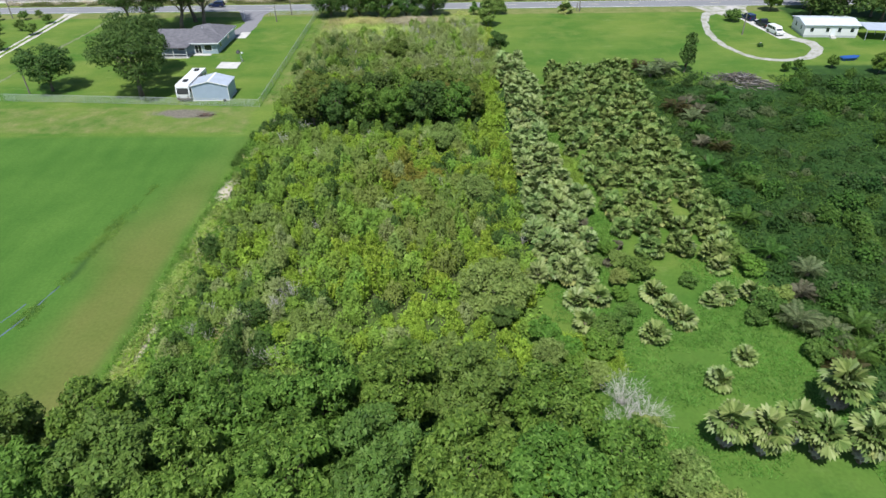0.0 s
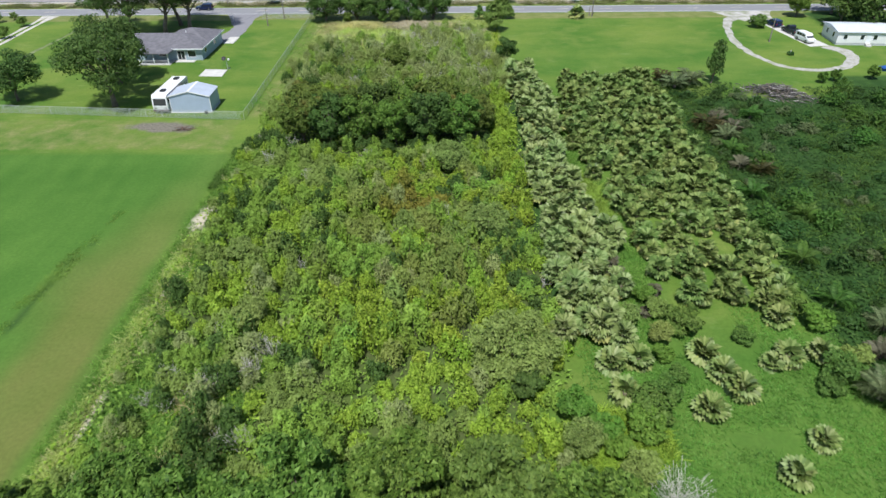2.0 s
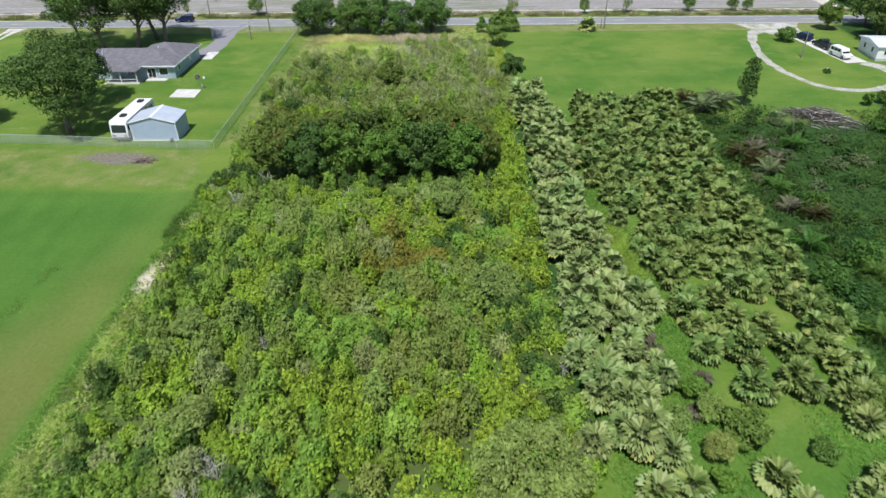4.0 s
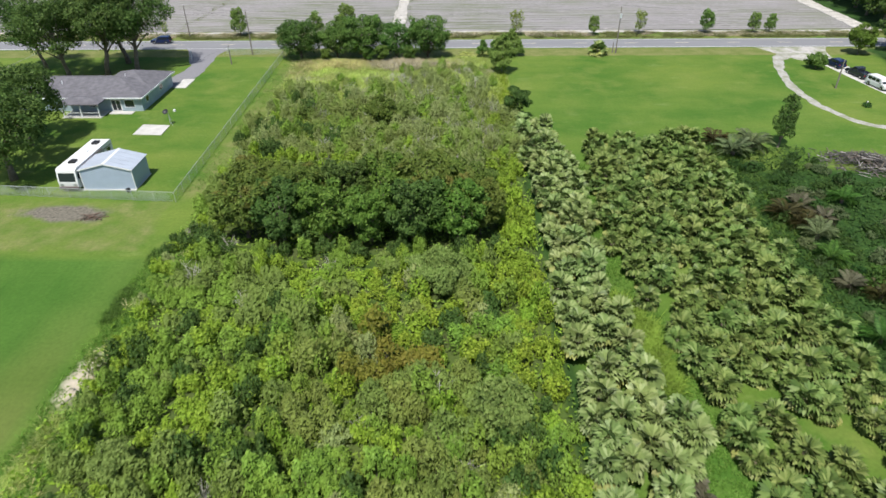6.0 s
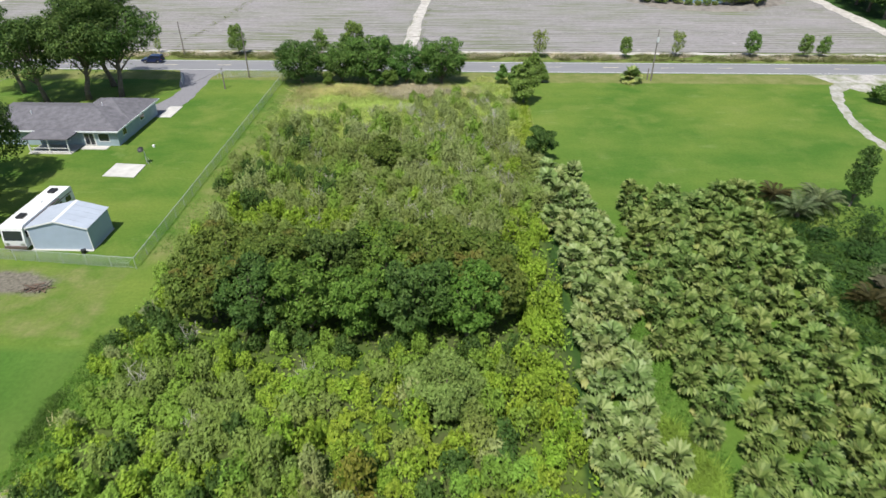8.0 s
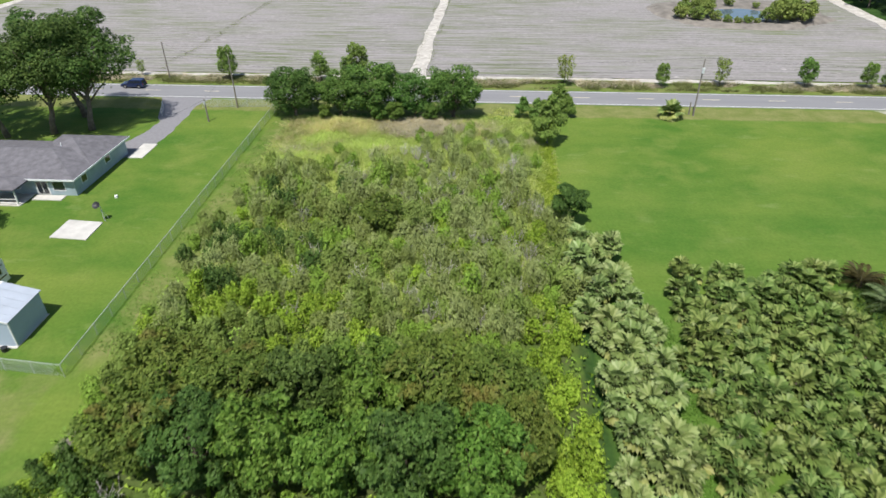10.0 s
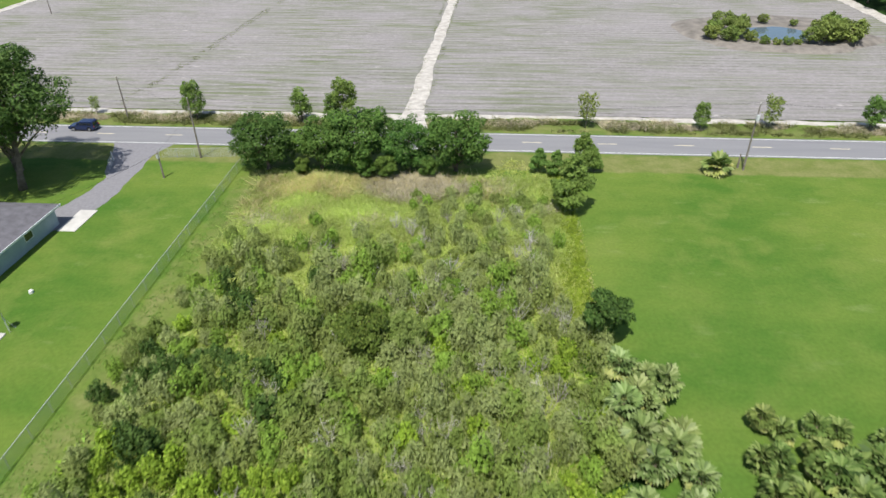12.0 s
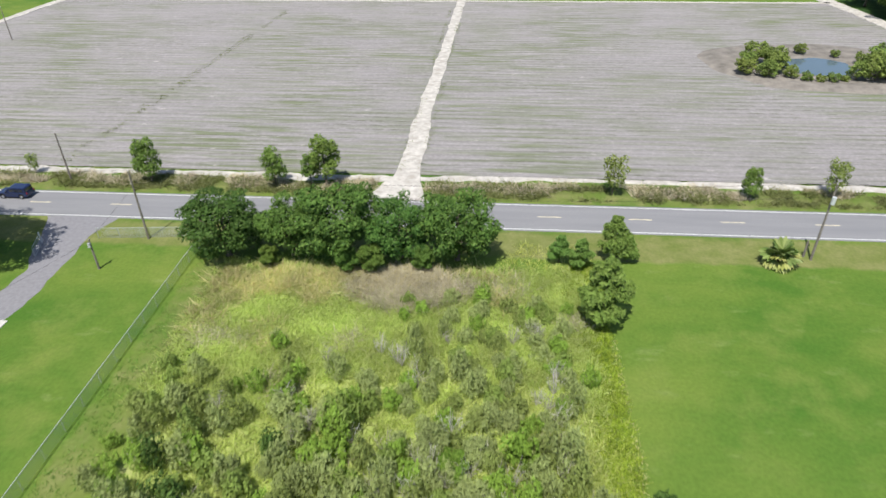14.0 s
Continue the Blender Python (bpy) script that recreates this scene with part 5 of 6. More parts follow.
lone("tall_grass", quads_mesh("tall_grass", grass_quads(RNG, x, y, np.full(len(x), 0.55), 0.08, 5), GRASS_TALL, 3), "pale yellow-green grass band beside the field", "grass", kind="stuff")
x, y = scatter(-34.8, -31.0, 42, 106, 4200, lambda x, y: (value_noise(x, y, 5) > 0.22) & (bare_sand(x, y) < 0.35))
lone("tall_grass", quads_mesh("tall_grass", grass_quads(RNG, x, y, np.full(len(x), 0.5), 0.08, 5), GRASS_LUSH, 3), "green unmown grass between the field and the shrubs", "grass", kind="stuff")
x, y = scatter(-35.5, -34.6, 92, 106, 700, lambda x, y: value_noise(x, y, 4) > 0.2)
lone("tall_grass", quads_mesh("tall_grass", grass_quads(RNG, x, y, np.full(len(x), 0.5), 0.07, 5), LEAF_WEED_LIGHT, 3), "dark-green rank grass on the field's edge", "grass", kind="stuff")
x, y = scatter(-34.2, -31.0, 42, 106, 900, lambda x, y: (value_noise(x, y, 4) > 0.4) & (bare_sand(x, y) < 0.5))
lone("dry_grass", quads_mesh("dry_grass", grass_quads(RNG, x, y, np.full(len(x), 0.5), 0.09, 5), GRASS_TAN, 3), "straw-coloured grass beside the field", "grass", kind="stuff")
x, y = scatter(-31, -18, 43, 60, 1600, lambda x, y: value_noise(x, y, 4) > 0.3)
lone("tall_grass", quads_mesh("tall_grass", grass_quads(RNG, x, y, np.full(len(x), 0.7), 0.10, 5), GRASS_LUSH, 3), "rank olive grass between the dead shrubs", "grass", kind="stuff")
x, y = scatter(-29, -20, 44, 55, 450, lambda x, y: value_noise(x, y, 4) < 0.5)
lone("dry_grass", quads_mesh("dry_grass", grass_quads(RNG, x, y, np.full(len(x), 0.8), 0.10, 5), GRASS_TAN, 3), "straw-coloured grass between the dead shrubs", "grass", kind="stuff")
x, y = scatter(10, 20, 44, 52, 2600, lambda x, y: ((x - 14.6) / 4.6) ** 2 + ((y - 47.6) / 3.2) ** 2 < 0.6 + 0.8 * value_noise(x, y, 3))
lone("tall_grass", quads_mesh("tall_grass", grass_quads(RNG, x, y, np.full(len(x), 0.6), 0.10, 5), LEAF_VINE, 3), "bright yellow-green tall grass at the wood's edge", "grass", kind="stuff")
x, y = scatter(-37.5, -33.2, 120, 190, 900, lambda x, y: value_noise(x, y, 4) > 0.25)
lone("tall_grass", quads_mesh("tall_grass", grass_quads(RNG, x, y, np.full(len(x), 0.28), 0.07, 5), GRASS_LUSH, 3), "unmown grass along the fence", "grass", kind="stuff")
x, y = scatter(12, 39, 20, 66, 9000, lambda x, y: value_noise(x, y, 4) > 0.3)
lone("tall_grass", quads_mesh("tall_grass", grass_quads(RNG, x, y, np.full(len(x), 0.35), 0.08, 5), GRASS_LUSH, 3), "lush green grass round the palms", "grass", kind="stuff")
x, y = scatter(16.5, 24.5, 62, 130, 5200, lambda x, y: np.abs(x - 18.0 - 2.8 * np.clip((99 - y) / 8, 0, 1)) < 1.8)
lone("tall_grass", quads_mesh("tall_grass", grass_quads(RNG, x, y, np.full(len(x), 0.35), 0.08, 5), GRASS_LUSH, 3), "lush green grass lane between the palms", "grass", kind="stuff")
x, y = scatter(16.4, 20.6, 83, 97.5, 1500, lambda x, y: (value_noise(x, y, 3) > 0.3) & (x < 20.8 - np.maximum(0, y - 91) * 0.35))
lone("tall_grass", quads_mesh("tall_grass", grass_quads(RNG, x, y, np.full(len(x), 0.9), 0.08, 5), LEAF_OLIVE, 3), "tall rank weeds between the palm row and the block", "grass", kind="stuff")
x, y = scatter(-140, 110, 202.2, 206.8, 9000, lambda x, y: (value_noise(x, y, 3) > 0.4) & (np.abs(x + 15.4) > 4))
lone("verge_weeds", quads_mesh("verge_weeds", grass_quads(RNG, x, y, np.full(len(x), 0.75), 0.14, 5), GRASS_VERGE, 3), "rough weeds on the far road verge", "weeds", kind="stuff")
x, y = scatter(-140, 110, 203.5, 207.2, 6000, lambda x, y: (value_noise(x, y, 4) > 0.45) & (np.abs(x + 15.4) > 4))
lone("verge_weeds", quads_mesh("verge_weeds", grass_quads(RNG, x, y, np.full(len(x), 0.8), 0.14, 5), GRASS_PINK, 3), "withered brown weeds on the bank", "weeds", kind="stuff")


x, y = scatter(-76, -60, 211, 322, 9000, lambda x, y: np.abs(x + 70.6 - (y - 211) * 0.035) < (0.35 + 1.2 * value_noise(x, y, 4)) * (value_noise(x, y, 2.5) > 0.35))
lone("verge_weeds", quads_mesh("verge_weeds", grass_quads(RNG, x, y, np.full(len(x), 0.3), 0.09, 3, foot=0.12), GRASS_VERGE, 3), "thin weedy green strip across the field", "weeds", kind="stuff")
x, y = scatter(-17.5, -11.0, 210, 330, 4200, lambda x, y: (np.abs(np.abs(x + 14.4) - 1.75) < 0.7 * value_noise(x, y, 3)) & (value_noise(x, y, 6) > 0.35))
lone("verge_weeds", quads_mesh("verge_weeds", grass_quads(RNG, x, y, np.full(len(x), 0.38), 0.09, 3, foot=0.1), GRASS_VERGE, 3), "low weeds along the edges of the sand track", "weeds", kind="stuff")


# ---- pond in the field ----
pond_shrub = tree_meshes(RNG, 5.0, 2.9, 0.3, 2200, 0.40, LEAF_SAGE, 0.15, 22, lump=(0.18, 0.34))
def disc(cx, cy, rx, ry, z, n=40, wob=0.1, rim=None):
    out = []
    for i in range(n):
        a = 2 * math.pi * i / n
        k = 1 + wob * (value_noise(cx + 8 * math.cos(a), cy + 8 * math.sin(a), 3) - 0.5) * 2
        out.append((cx + rx * k * math.cos(a), cy + ry * k * math.sin(a), z))
    return out


bank = Build()
r0, r1, r2 = disc(70, 270, 25, 19, 0.03), disc(70, 270, 22, 16.5, 0.75), disc(70.2, 269.0, 7.6, 6.8, 0.1)
n = len(r0)
bank.add(r0 + r1 + r2, [(i, (i + 1) % n, n + (i + 1) % n, n + i) for i in range(n)] + [(n + i, n + (i + 1) % n, 2 * n + (i + 1) % n, 2 * n + i) for i in range(n)])
lone("pond_bank", bank.mesh("pond_bank", plain("bare_bank_earth", (0.20, 0.18, 0.155), 0.95, var=0.35, scale=0.4, bump=0.8), smooth=True), "low bare earth bank round the pond", "bank", kind="structure")
pond = disc(70.2, 269.0, 8.0, 7.2, 0.16)
lone("water", Build().add(pond, [tuple(range(len(pond)))]).mesh("water", WATER), "still blue-grey pond water", "water", kind="structure")
for i, (x, y, s) in enumerate(((52.0, 262.5, 1.25), (55.5, 260.0, 1.35), (58.5, 263.5, 1.3), (54.0, 268.0, 1.2), (57.0, 271.5, 1.25), (59.8, 267.5, 1.2), (61.0, 260.2, 0.6), (63.5, 258.0, 0.45), (66.0, 257.4, 0.42), (68.5, 257.6, 0.45), (71.0, 258.2, 0.5),
                                (74.0, 259.5, 1.1), (77.0, 258.4, 1.2), (80.0, 260.0, 1.15), (83.0, 259.0, 1.2), (85.5, 262.5, 1.25), (79.5, 264.5, 1.1), (82.5, 267.0, 1.2), (80.5, 271.5, 0.9), (77.0, 277.0, 0.6), (70.0, 279.5, 0.5), (62.0, 277.5, 0.7))):
    plant_tree("pond_shrub", x, y, pond_shrub, "olive-green shrub on the bank of the pond", "shrub", "shrubs round the pond", i * 37, s * RNG.uniform(0.62, 1.2))

# nursery shrubs past the far drive
for i, (x, y) in enumerate(spots(-142, -116, 128, 192, 6.0)):
    s = RNG.uniform(0.35, 0.65)
    plant_tree("nursery_shrub", x, y, small_round, "round green nursery shrub in a row", "shrub", "nursery shrubs", i * 29, s)


# ---- fences ----
def chain_fence(p0, p1, height=1.5, label="grey chain-link fence on steel posts"):
    a, b = Vector((*p0, 0)), Vector((*p1, 0))
    L, d = (b - a).length, (b - a).normalized()
    f = thing("chain_link_fence", pose(a.x, a.y, 0, 0, 0, math.degrees(math.atan2(d.y, d.x))), label, "fence")
    post = Build().tube([(0, 0, -0.05), (0, 0, height + 0.04)], [0.035, 0.035], 6).mesh("post", STEEL)
    n = max(1, round(L / 3.0))
    for i in range(n + 1):
        part("post", post, None, f).location = (L * i / n, 0, 0)
    part("top_rail", Build().tube([(0, 0, height), (L, 0, height)], [0.032, 0.032], 5), STEEL, f)
    wire = []
    step, w = 0.14, 0.011
    for k in range(int((L + height) / step)):
        s = k * step
        for sgn in (1, -1):
            x0, x1, z0, z1 = (s - height, s, 0.03, height) if sgn > 0 else (s, s - height, 0.03, height)
            if min(x0, x1) >= 0 and max(x0, x1) <= L:
                wire.append([(x0 - w, 0, z0), (x0 + w, 0, z0), (x1 + w, 0, z1), (x1 - w, 0, z1)])
    part("wire_mesh", quads_mesh("wire_mesh", np.array(wire), STEEL), None, f)
    return f


chain_fence((-37.5, 118.2), (-38.35, 189.3))
chain_fence((-37.5, 118.2), (-92, 122.6))
chain_fence((-38.6, 189.4), (-52.6, 188.2))
gate = thing("metal_gate", pose(-59.3, 186.5, 0, 0, 0, -70), "pale tubular steel farm gate standing open", "gate")
part("gate_frame", Build().tube([(0, 0, 0.1), (0, 0, 1.3)], [0.035] * 2).tube([(3.4, 0, 0.1), (3.4, 0, 1.3)], [0.035] * 2).tube([(0, 0, 1.3), (3.4, 0, 1.3)], [0.035] * 2).tube([(0, 0, 0.1), (3.4, 0, 0.1)], [0.035] * 2), STEEL, gate)
bar = Build().tube([(0, 0, 0), (3.4, 0, 0)], [0.025] * 2, 5).mesh("bar", STEEL)
for z in (0.4, 0.7, 1.0):
    part("bar", bar, None, gate).location = (0, 0, z)
part("gate_post", Build().tube([(-0.12, 0, -0.05), (-0.12, 0, 1.6)], [0.08, 0.08], 8), WHITE, gate, "white gate post")


# ---- poles and wires ----
def utility_pole(x, y, height, arm=True, lamp=False, label="weathered wooden utility pole", turn=0):
    p = thing("utility_pole", pose(x, y, 0, 0, 0, turn), label, "utility pole", "utility poles")
    part("pole", Build().tube([(0, 0, -0.1), (0, 0, height * 0.5), (0, 0, height)], [0.15, 0.125, 0.09], 10), POLEWOOD, p, smooth=False)
    if arm:
        part("insulator", Build().tube([(0, 0, height), (0, 0, height + 0.25)], [0.06, 0.05], 8), CONCRETE, p, "pale ceramic insulator")
        part("bracket", Build().tube([(0, 0, height - 1.6), (0, -0.45, height - 1.45)], [0.03, 0.03], 5), STEEL, p)
    if lamp:
        part("transformer", Build().tube([(0.0, -0.34, height - 2.4), (0, -0.34, height - 1.5)], [0.24, 0.24], 12), plain("grey_enamel", (0.55, 0.57, 0.58), 0.4), p, "pale grey transformer can")
    return p


for x, y, h, lamp in ((-46.0, 188.5, 9.6, False), (37.0, 188.7, 10.2, True), (118, 188.7, 10, False), (-128, 188.5, 9.8, False)):
    utility_pole(x, y, h, lamp=lamp)
utility_pole(-66.2, 204.6, 7.6)
utility_pole(-131, 285, 8.5)
utility_pole(-48.7, 181.3, 4.2, arm=False, label="short wooden post with a meter box")
utility_pole(33.9 + 2.5, 189.4, 2.3, arm=False, label="short stub post beside the palm")
utility_pole(-88.2, 126.5, 6.5, arm=False, label="leaning wooden pole on the lawn")
utility_pole(74.3, 164.2, 5.5, arm=False, label="slender pole on the lawn of the loop drive")
part("meter_box", Build().box(-0.15, -0.32, 3.2, 0.15, -0.14, 3.8), plain("meter_grey", (0.4, 0.41, 0.42), 0.5), [o for o in scene.objects if o.get("label") == "short wooden post with a meter box"][0])
spans = [((-128, 188.5, 9.9), (-46, 188.5, 9.8)), ((-46, 188.5, 9.8), (37, 188.7, 10.4)), ((37, 188.7, 10.4), (118, 188.7, 10.2)), ((-46, 188.5, 8.1), (37, 188.7, 8.6)), ((-46, 188.5, 8.2), (-66.2, 204.6, 7.5)), ((-46, 188.5, 7.6), (-48.7, 181.3, 4.1)), ((-48.7, 181.3, 4.0), (-57, 166, 3.1))]
for p0, p1 in spans:
    a, b = Vector(p0), Vector(p1)
    sag = (b - a).length * 0.018
    pts = [a.lerp(b, k / 12) - Vector((0, 0, sag * 4 * (k / 12) * (1 - k / 12))) for k in range(13)]
    lone("power_line", Build().tube(pts, [0.013] * 13, 4).mesh("power_line", BLACK), "thin dark overhead wire between poles", "wire", "overhead wires")


# ---- house ----
def hip_roof(x0, y0, x1, y1, z, rise, over=0.6):
    x0, y0, x1, y1 = x0 - over, y0 - over, x1 + over, y1 + over
    b = Build()
    if x1 - x0 > y1 - y0:
        h = (y1 - y0) / 2
        ridge = [(x0 + h, (y0 + y1) / 2, z + rise), (x1 - h, (y0 + y1) / 2, z + rise)]
        faces = [(0, 1, 5, 4), (2, 3, 4, 5), (1, 2, 5), (3, 0, 4)]
    else:
        h = (x1 - x0) / 2
        ridge = [((x0 + x1) / 2, y0 + h, z + rise), ((x0 + x1) / 2, y1 - h, z + rise)]
        faces = [(0, 1, 4), (1, 2, 5, 4), (2, 3, 5), (3, 0, 4, 5)]
    low = [(x0, y0, z), (x1, y0, z), (x1, y1, z), (x0, y1, z)]
    eave = [(x, y, z - 0.18) for x, y, _ in low]
    b.add(low + ridge + eave, faces + [(6, 7, 1, 0), (7, 8, 2, 1), (8, 9, 3, 2), (9, 6, 0, 3), (9, 8, 7, 6)])
    return b


def window_part(parent, x, y, z, w, h, facing, mat=None):
    """A framed pane that stands a little out of a wall facing -y ('s'), +x ('e') or -x ('w')."""
    dx, dy = {"s": (1, 0), "e": (0, 1), "w": (0, 1)}[facing]
    ox, oy = {"s": (0, -1), "e": (1, 0), "w": (-1, 0)}[facing]
    win = Build()
    t = 0.07
    for (a0, a1, b0, b1) in ((-w / 2 - t, w / 2 + t, -t, 0), (-w / 2 - t, w / 2 + t, h, h + t), (-w / 2 - t, -w / 2, 0, h), (w / 2, w / 2 + t, 0, h)):
        xs_, ys_ = sorted((x + dx * a0, x + dx * a1 + ox * 0.06)), sorted((y + dy * a0, y + dy * a1 + oy * 0.06))
        if dx == 0:
            xs_ = sorted((x - ox * 0.02, x + ox * 0.06))
        else:
            ys_ = sorted((y - oy * 0.02, y + oy * 0.06))
        win.box(xs_[0], ys_[0], z + b0, xs_[1], ys_[1], z + b1)
    fr = part("window", win, TRIM, parent)
    if dx:
        pane = Build().box(x - w / 2, y - 0.03, z, x + w / 2, y + 0.01, z + h)
    else:
        pane = Build().box(min(x - ox * 0.01, x + ox * 0.03), y - w / 2, z, max(x - ox * 0.01, x + ox * 0.03), y + w / 2, z + h)
    part("pane", pane, mat or GLASS, fr)


house = thing("house", pose(0, 0, 0), "pale blue single-storey ranch house with a grey shingle roof", "house")
wall = Build().box(-80.5, 152.8, 0, -56.3, 164.2, 2.7)
wall.box(-66, 164.2, 0, -56.3, 167.2, 2.7)
part("wall", wall, TEAL, house, "pale blue painted siding")
part("roof", hip_roof(-80.5, 152.8, -56.3, 164.6, 2.72, 1.75), SHINGLE, house, "grey-brown shingle hip roof")
part("roof", hip_roof(-66, 157.5, -56.4, 167.2, 2.735, 2.0), SHINGLE, house, "grey-brown shingle hip roof")
fas = Build()
for (xa, ya, xb, yb) in ((-81.15, 152.13, -55.65, 152.2), (-55.74, 152.2, -55.66, 167.86)):
    fas.box(xa, ya, 2.5, xb, yb, 2.74)
part("fascia", fas, TRIM, house, "white fascia board")
porch = hip_roof(-69.4, 149.4, -62.6, 153.4, 2.62, 0.55, 0.3)
part("porch_roof", porch, SHINGLE, house, "low porch roof")
for x in (-69.2, -66.0, -62.8):
    part("porch_post", Build().box(x - 0.08, 149.5, 0, x + 0.08, 149.66, 2.5), WHITE, house)
part("porch_floor", Build().box(-69.5, 149.3, 0, -62.5, 152.8, 0.12), CONCRETE, house)
part("porch_rail", Build().box(-69.2, 149.54, 0.85, -62.8, 149.62, 0.93).box(-69.2, 149.54, 0.3, -62.8, 149.62, 0.36), WHITE, house)
door = part("sliding_door", Build().box(-61.9, 152.72, 0.1, -60.1, 152.82, 2.2), WHITE, house, "white sliding patio door")
part("pane", Build().box(-61.75, 152.69, 0.25, -61.05, 152.74, 2.05).box(-60.95, 152.69, 0.25, -60.25, 152.74, 2.05), GLASS, door)
window_part(house, -58.6, 152.8, 0.8, 1.7, 1.3, "s")
window_part(house, -65.2, 152.8, 0.9, 1.6, 1.2, "s")
window_part(house, -75, 152.8, 0.9, 1.6, 1.2, "s")
window_part(house, -56.3, 155.2, 1.1, 1.2, 1.1, "e")
window_part(house, -56.3, 161.6, 1.2, 1.4, 0.9, "e")
part("step", Build().box(-62.1, 151.2, 0, -57.8, 152.6, 0.1), CONCRETE, house, "pale concrete step")
for x, y in ((-62, 160.5), (-72, 156.5)):
    part("roof_vent", Build().tube([(x, y, 3.6), (x, y, 4.5)], [0.08, 0.08], 8), TRIM, house)
lone("concrete_slab", Build().box(-55.6, 165.5, 0, -53.2, 171, 0.09).mesh("concrete_slab", CONCRETE, 0.01), "pale concrete path beside the drive", "slab")

# ---- shed ----
shed = thing("shed", pose(-48.15, 121.9, 0, 0, 0, 0.5), "pale blue metal garden shed with a shallow gable roof", "shed")
hw, dp, ev, rg = 3.65, 5.0, 3.05, 3.95
part("wall", Build().prism([(-hw, 0), (hw, 0), (hw, ev), (0, rg), (-hw, ev)], 0, dp, "y"), SHEDWALL, shed, "pale blue corrugated metal walls")
for sgn in (-1, 1):
    for k in range(5):
        y0, y1 = -0.15 + k * 1.07, -0.15 + (k + 1) * 1.07 - 0.03
        o = [(sgn * (hw + 0.2), ev - 0.02), (sgn * 0.02, rg + 0.05), (sgn * 0.02, rg + 0.09), (sgn * (hw + 0.2), ev + 0.03)]
        part("roof_panel", Build().prism(o, y0, y1, "y"), SHEDROOF, shed)
part("ridge_cap", Build().prism([(-0.25, rg + 0.03), (0, rg + 0.12), (0.25, rg + 0.03), (0, rg + 0.09)], -0.16, 5.2, "y"), WHITE, shed)
for sgn in (-1, 1):
    part("trim", Build().prism([(sgn * (hw + 0.2), ev - 0.14), (sgn * (hw + 0.2), ev + 0.04), (0, rg + 0.11), (0, rg - 0.08)], -0.19, -0.155, "y"), WHITE, shed, "white trim")
    part("trim", Build().box(sgn * hw - 0.06, -0.04, 0, sgn * hw + 0.06, 0.06, ev - 0.1), WHITE, shed, "white trim")
part("base", Build().box(-hw - 0.3, -0.3, 0, hw + 0.1, dp + 0.1, 0.06), CONCRETE, shed, "concrete footing")
lone("bucket", Build().tube([(-45.3, 121.2, 0), (-45.3, 121.2, 0.5)], [0.26, 0.32], 10).mesh("bucket", BLACK), "dark plastic bucket beside the shed", "bucket")

# ---- motorhome ----
rv = thing("motorhome", pose(-53.5, 121.3, 0, 0, 0, -0.5), "white class-A motorhome with dark stripes parked beside the shed", "motorhome")
prof = [(0.0, 0.55), (-0.05, 1.4), (0.22, 3.1), (0.55, 3.35), (9.6, 3.35), (9.75, 3.2), (9.75, 0.6), (8.6, 0.5), (8.5, 0.9), (7.4, 0.9), (7.3, 0.5), (2.9, 0.5), (2.8, 0.9), (1.7, 0.9), (1.6, 0.5)]
rv.scale = (1.1, 1.12, 1.0)
part("body", Build().prism(prof, -1.25, 1.25), WHITE, rv, "white fibreglass body")
part("windscreen", Build().prism([(-0.06, 1.55), (0.15, 2.75), (0.20, 2.75), (0.0, 1.55)], -1.05, 1.05), GLASS, rv, "dark windscreen")
part("bumper", Build().box(-1.25, -0.18, 0.45, 1.25, 0.05, 0.8), STRIPE, rv, "dark bumper")
for x in (-0.85, 0.85):
    part("headlight", Build().box(x - 0.2, -0.075, 0.95, x + 0.2, 0.02, 1.2), CHROME, rv)
for y in (2.3, 5.6, 8.2):
    part("air_conditioner" if y != 5.6 else "roof_vent", Build().box(-0.4, y - 0.5, 3.33, 0.4, y + 0.5, 3.62) if y != 5.6 else Build().box(-0.25, y - 0.25, 3.33, 0.25, y + 0.25, 3.48), BLACK if y != 5.6 else TRIM, rv, "black roof air conditioner" if y != 5.6 else "", bevel=0.06)
for sgn in (-1, 1):
    part("stripe", Build().box(sgn * 1.24, 1.0, 1.25, sgn * 1.265, 9.6, 1.42), STRIPE, rv, "dark side stripe")
    part("stripe", Build().box(sgn * 1.24, 1.6, 2.62, sgn * 1.262, 9.5, 2.76), STRIPE, rv, "dark side stripe")
    for y in (0.9, 3.0, 4.8, 6.9, 8.6):
        part("side_window", Build().box(sgn * 1.235, y - 0.5, 1.75, sgn * 1.27, y + 0.5, 2.5), GLASS, rv)
    for y in (2.25, 7.95):
        w = part("wheel", Build().tube([(sgn * 1.0, y, 0.45), (sgn * 1.22, y, 0.45)], [0.45, 0.45], 16), RUBBER, rv)
        part("rim", Build().tube([(sgn * 1.2, y, 0.45), (sgn * 1.235, y, 0.45)], [0.24, 0.22], 12), CHROME, w)
part("awning", Build().tube([(1.33, 1.8, 3.05), (1.33, 7.0, 3.05)], [0.09, 0.09], 8), STRIPE, rv, "rolled awning")

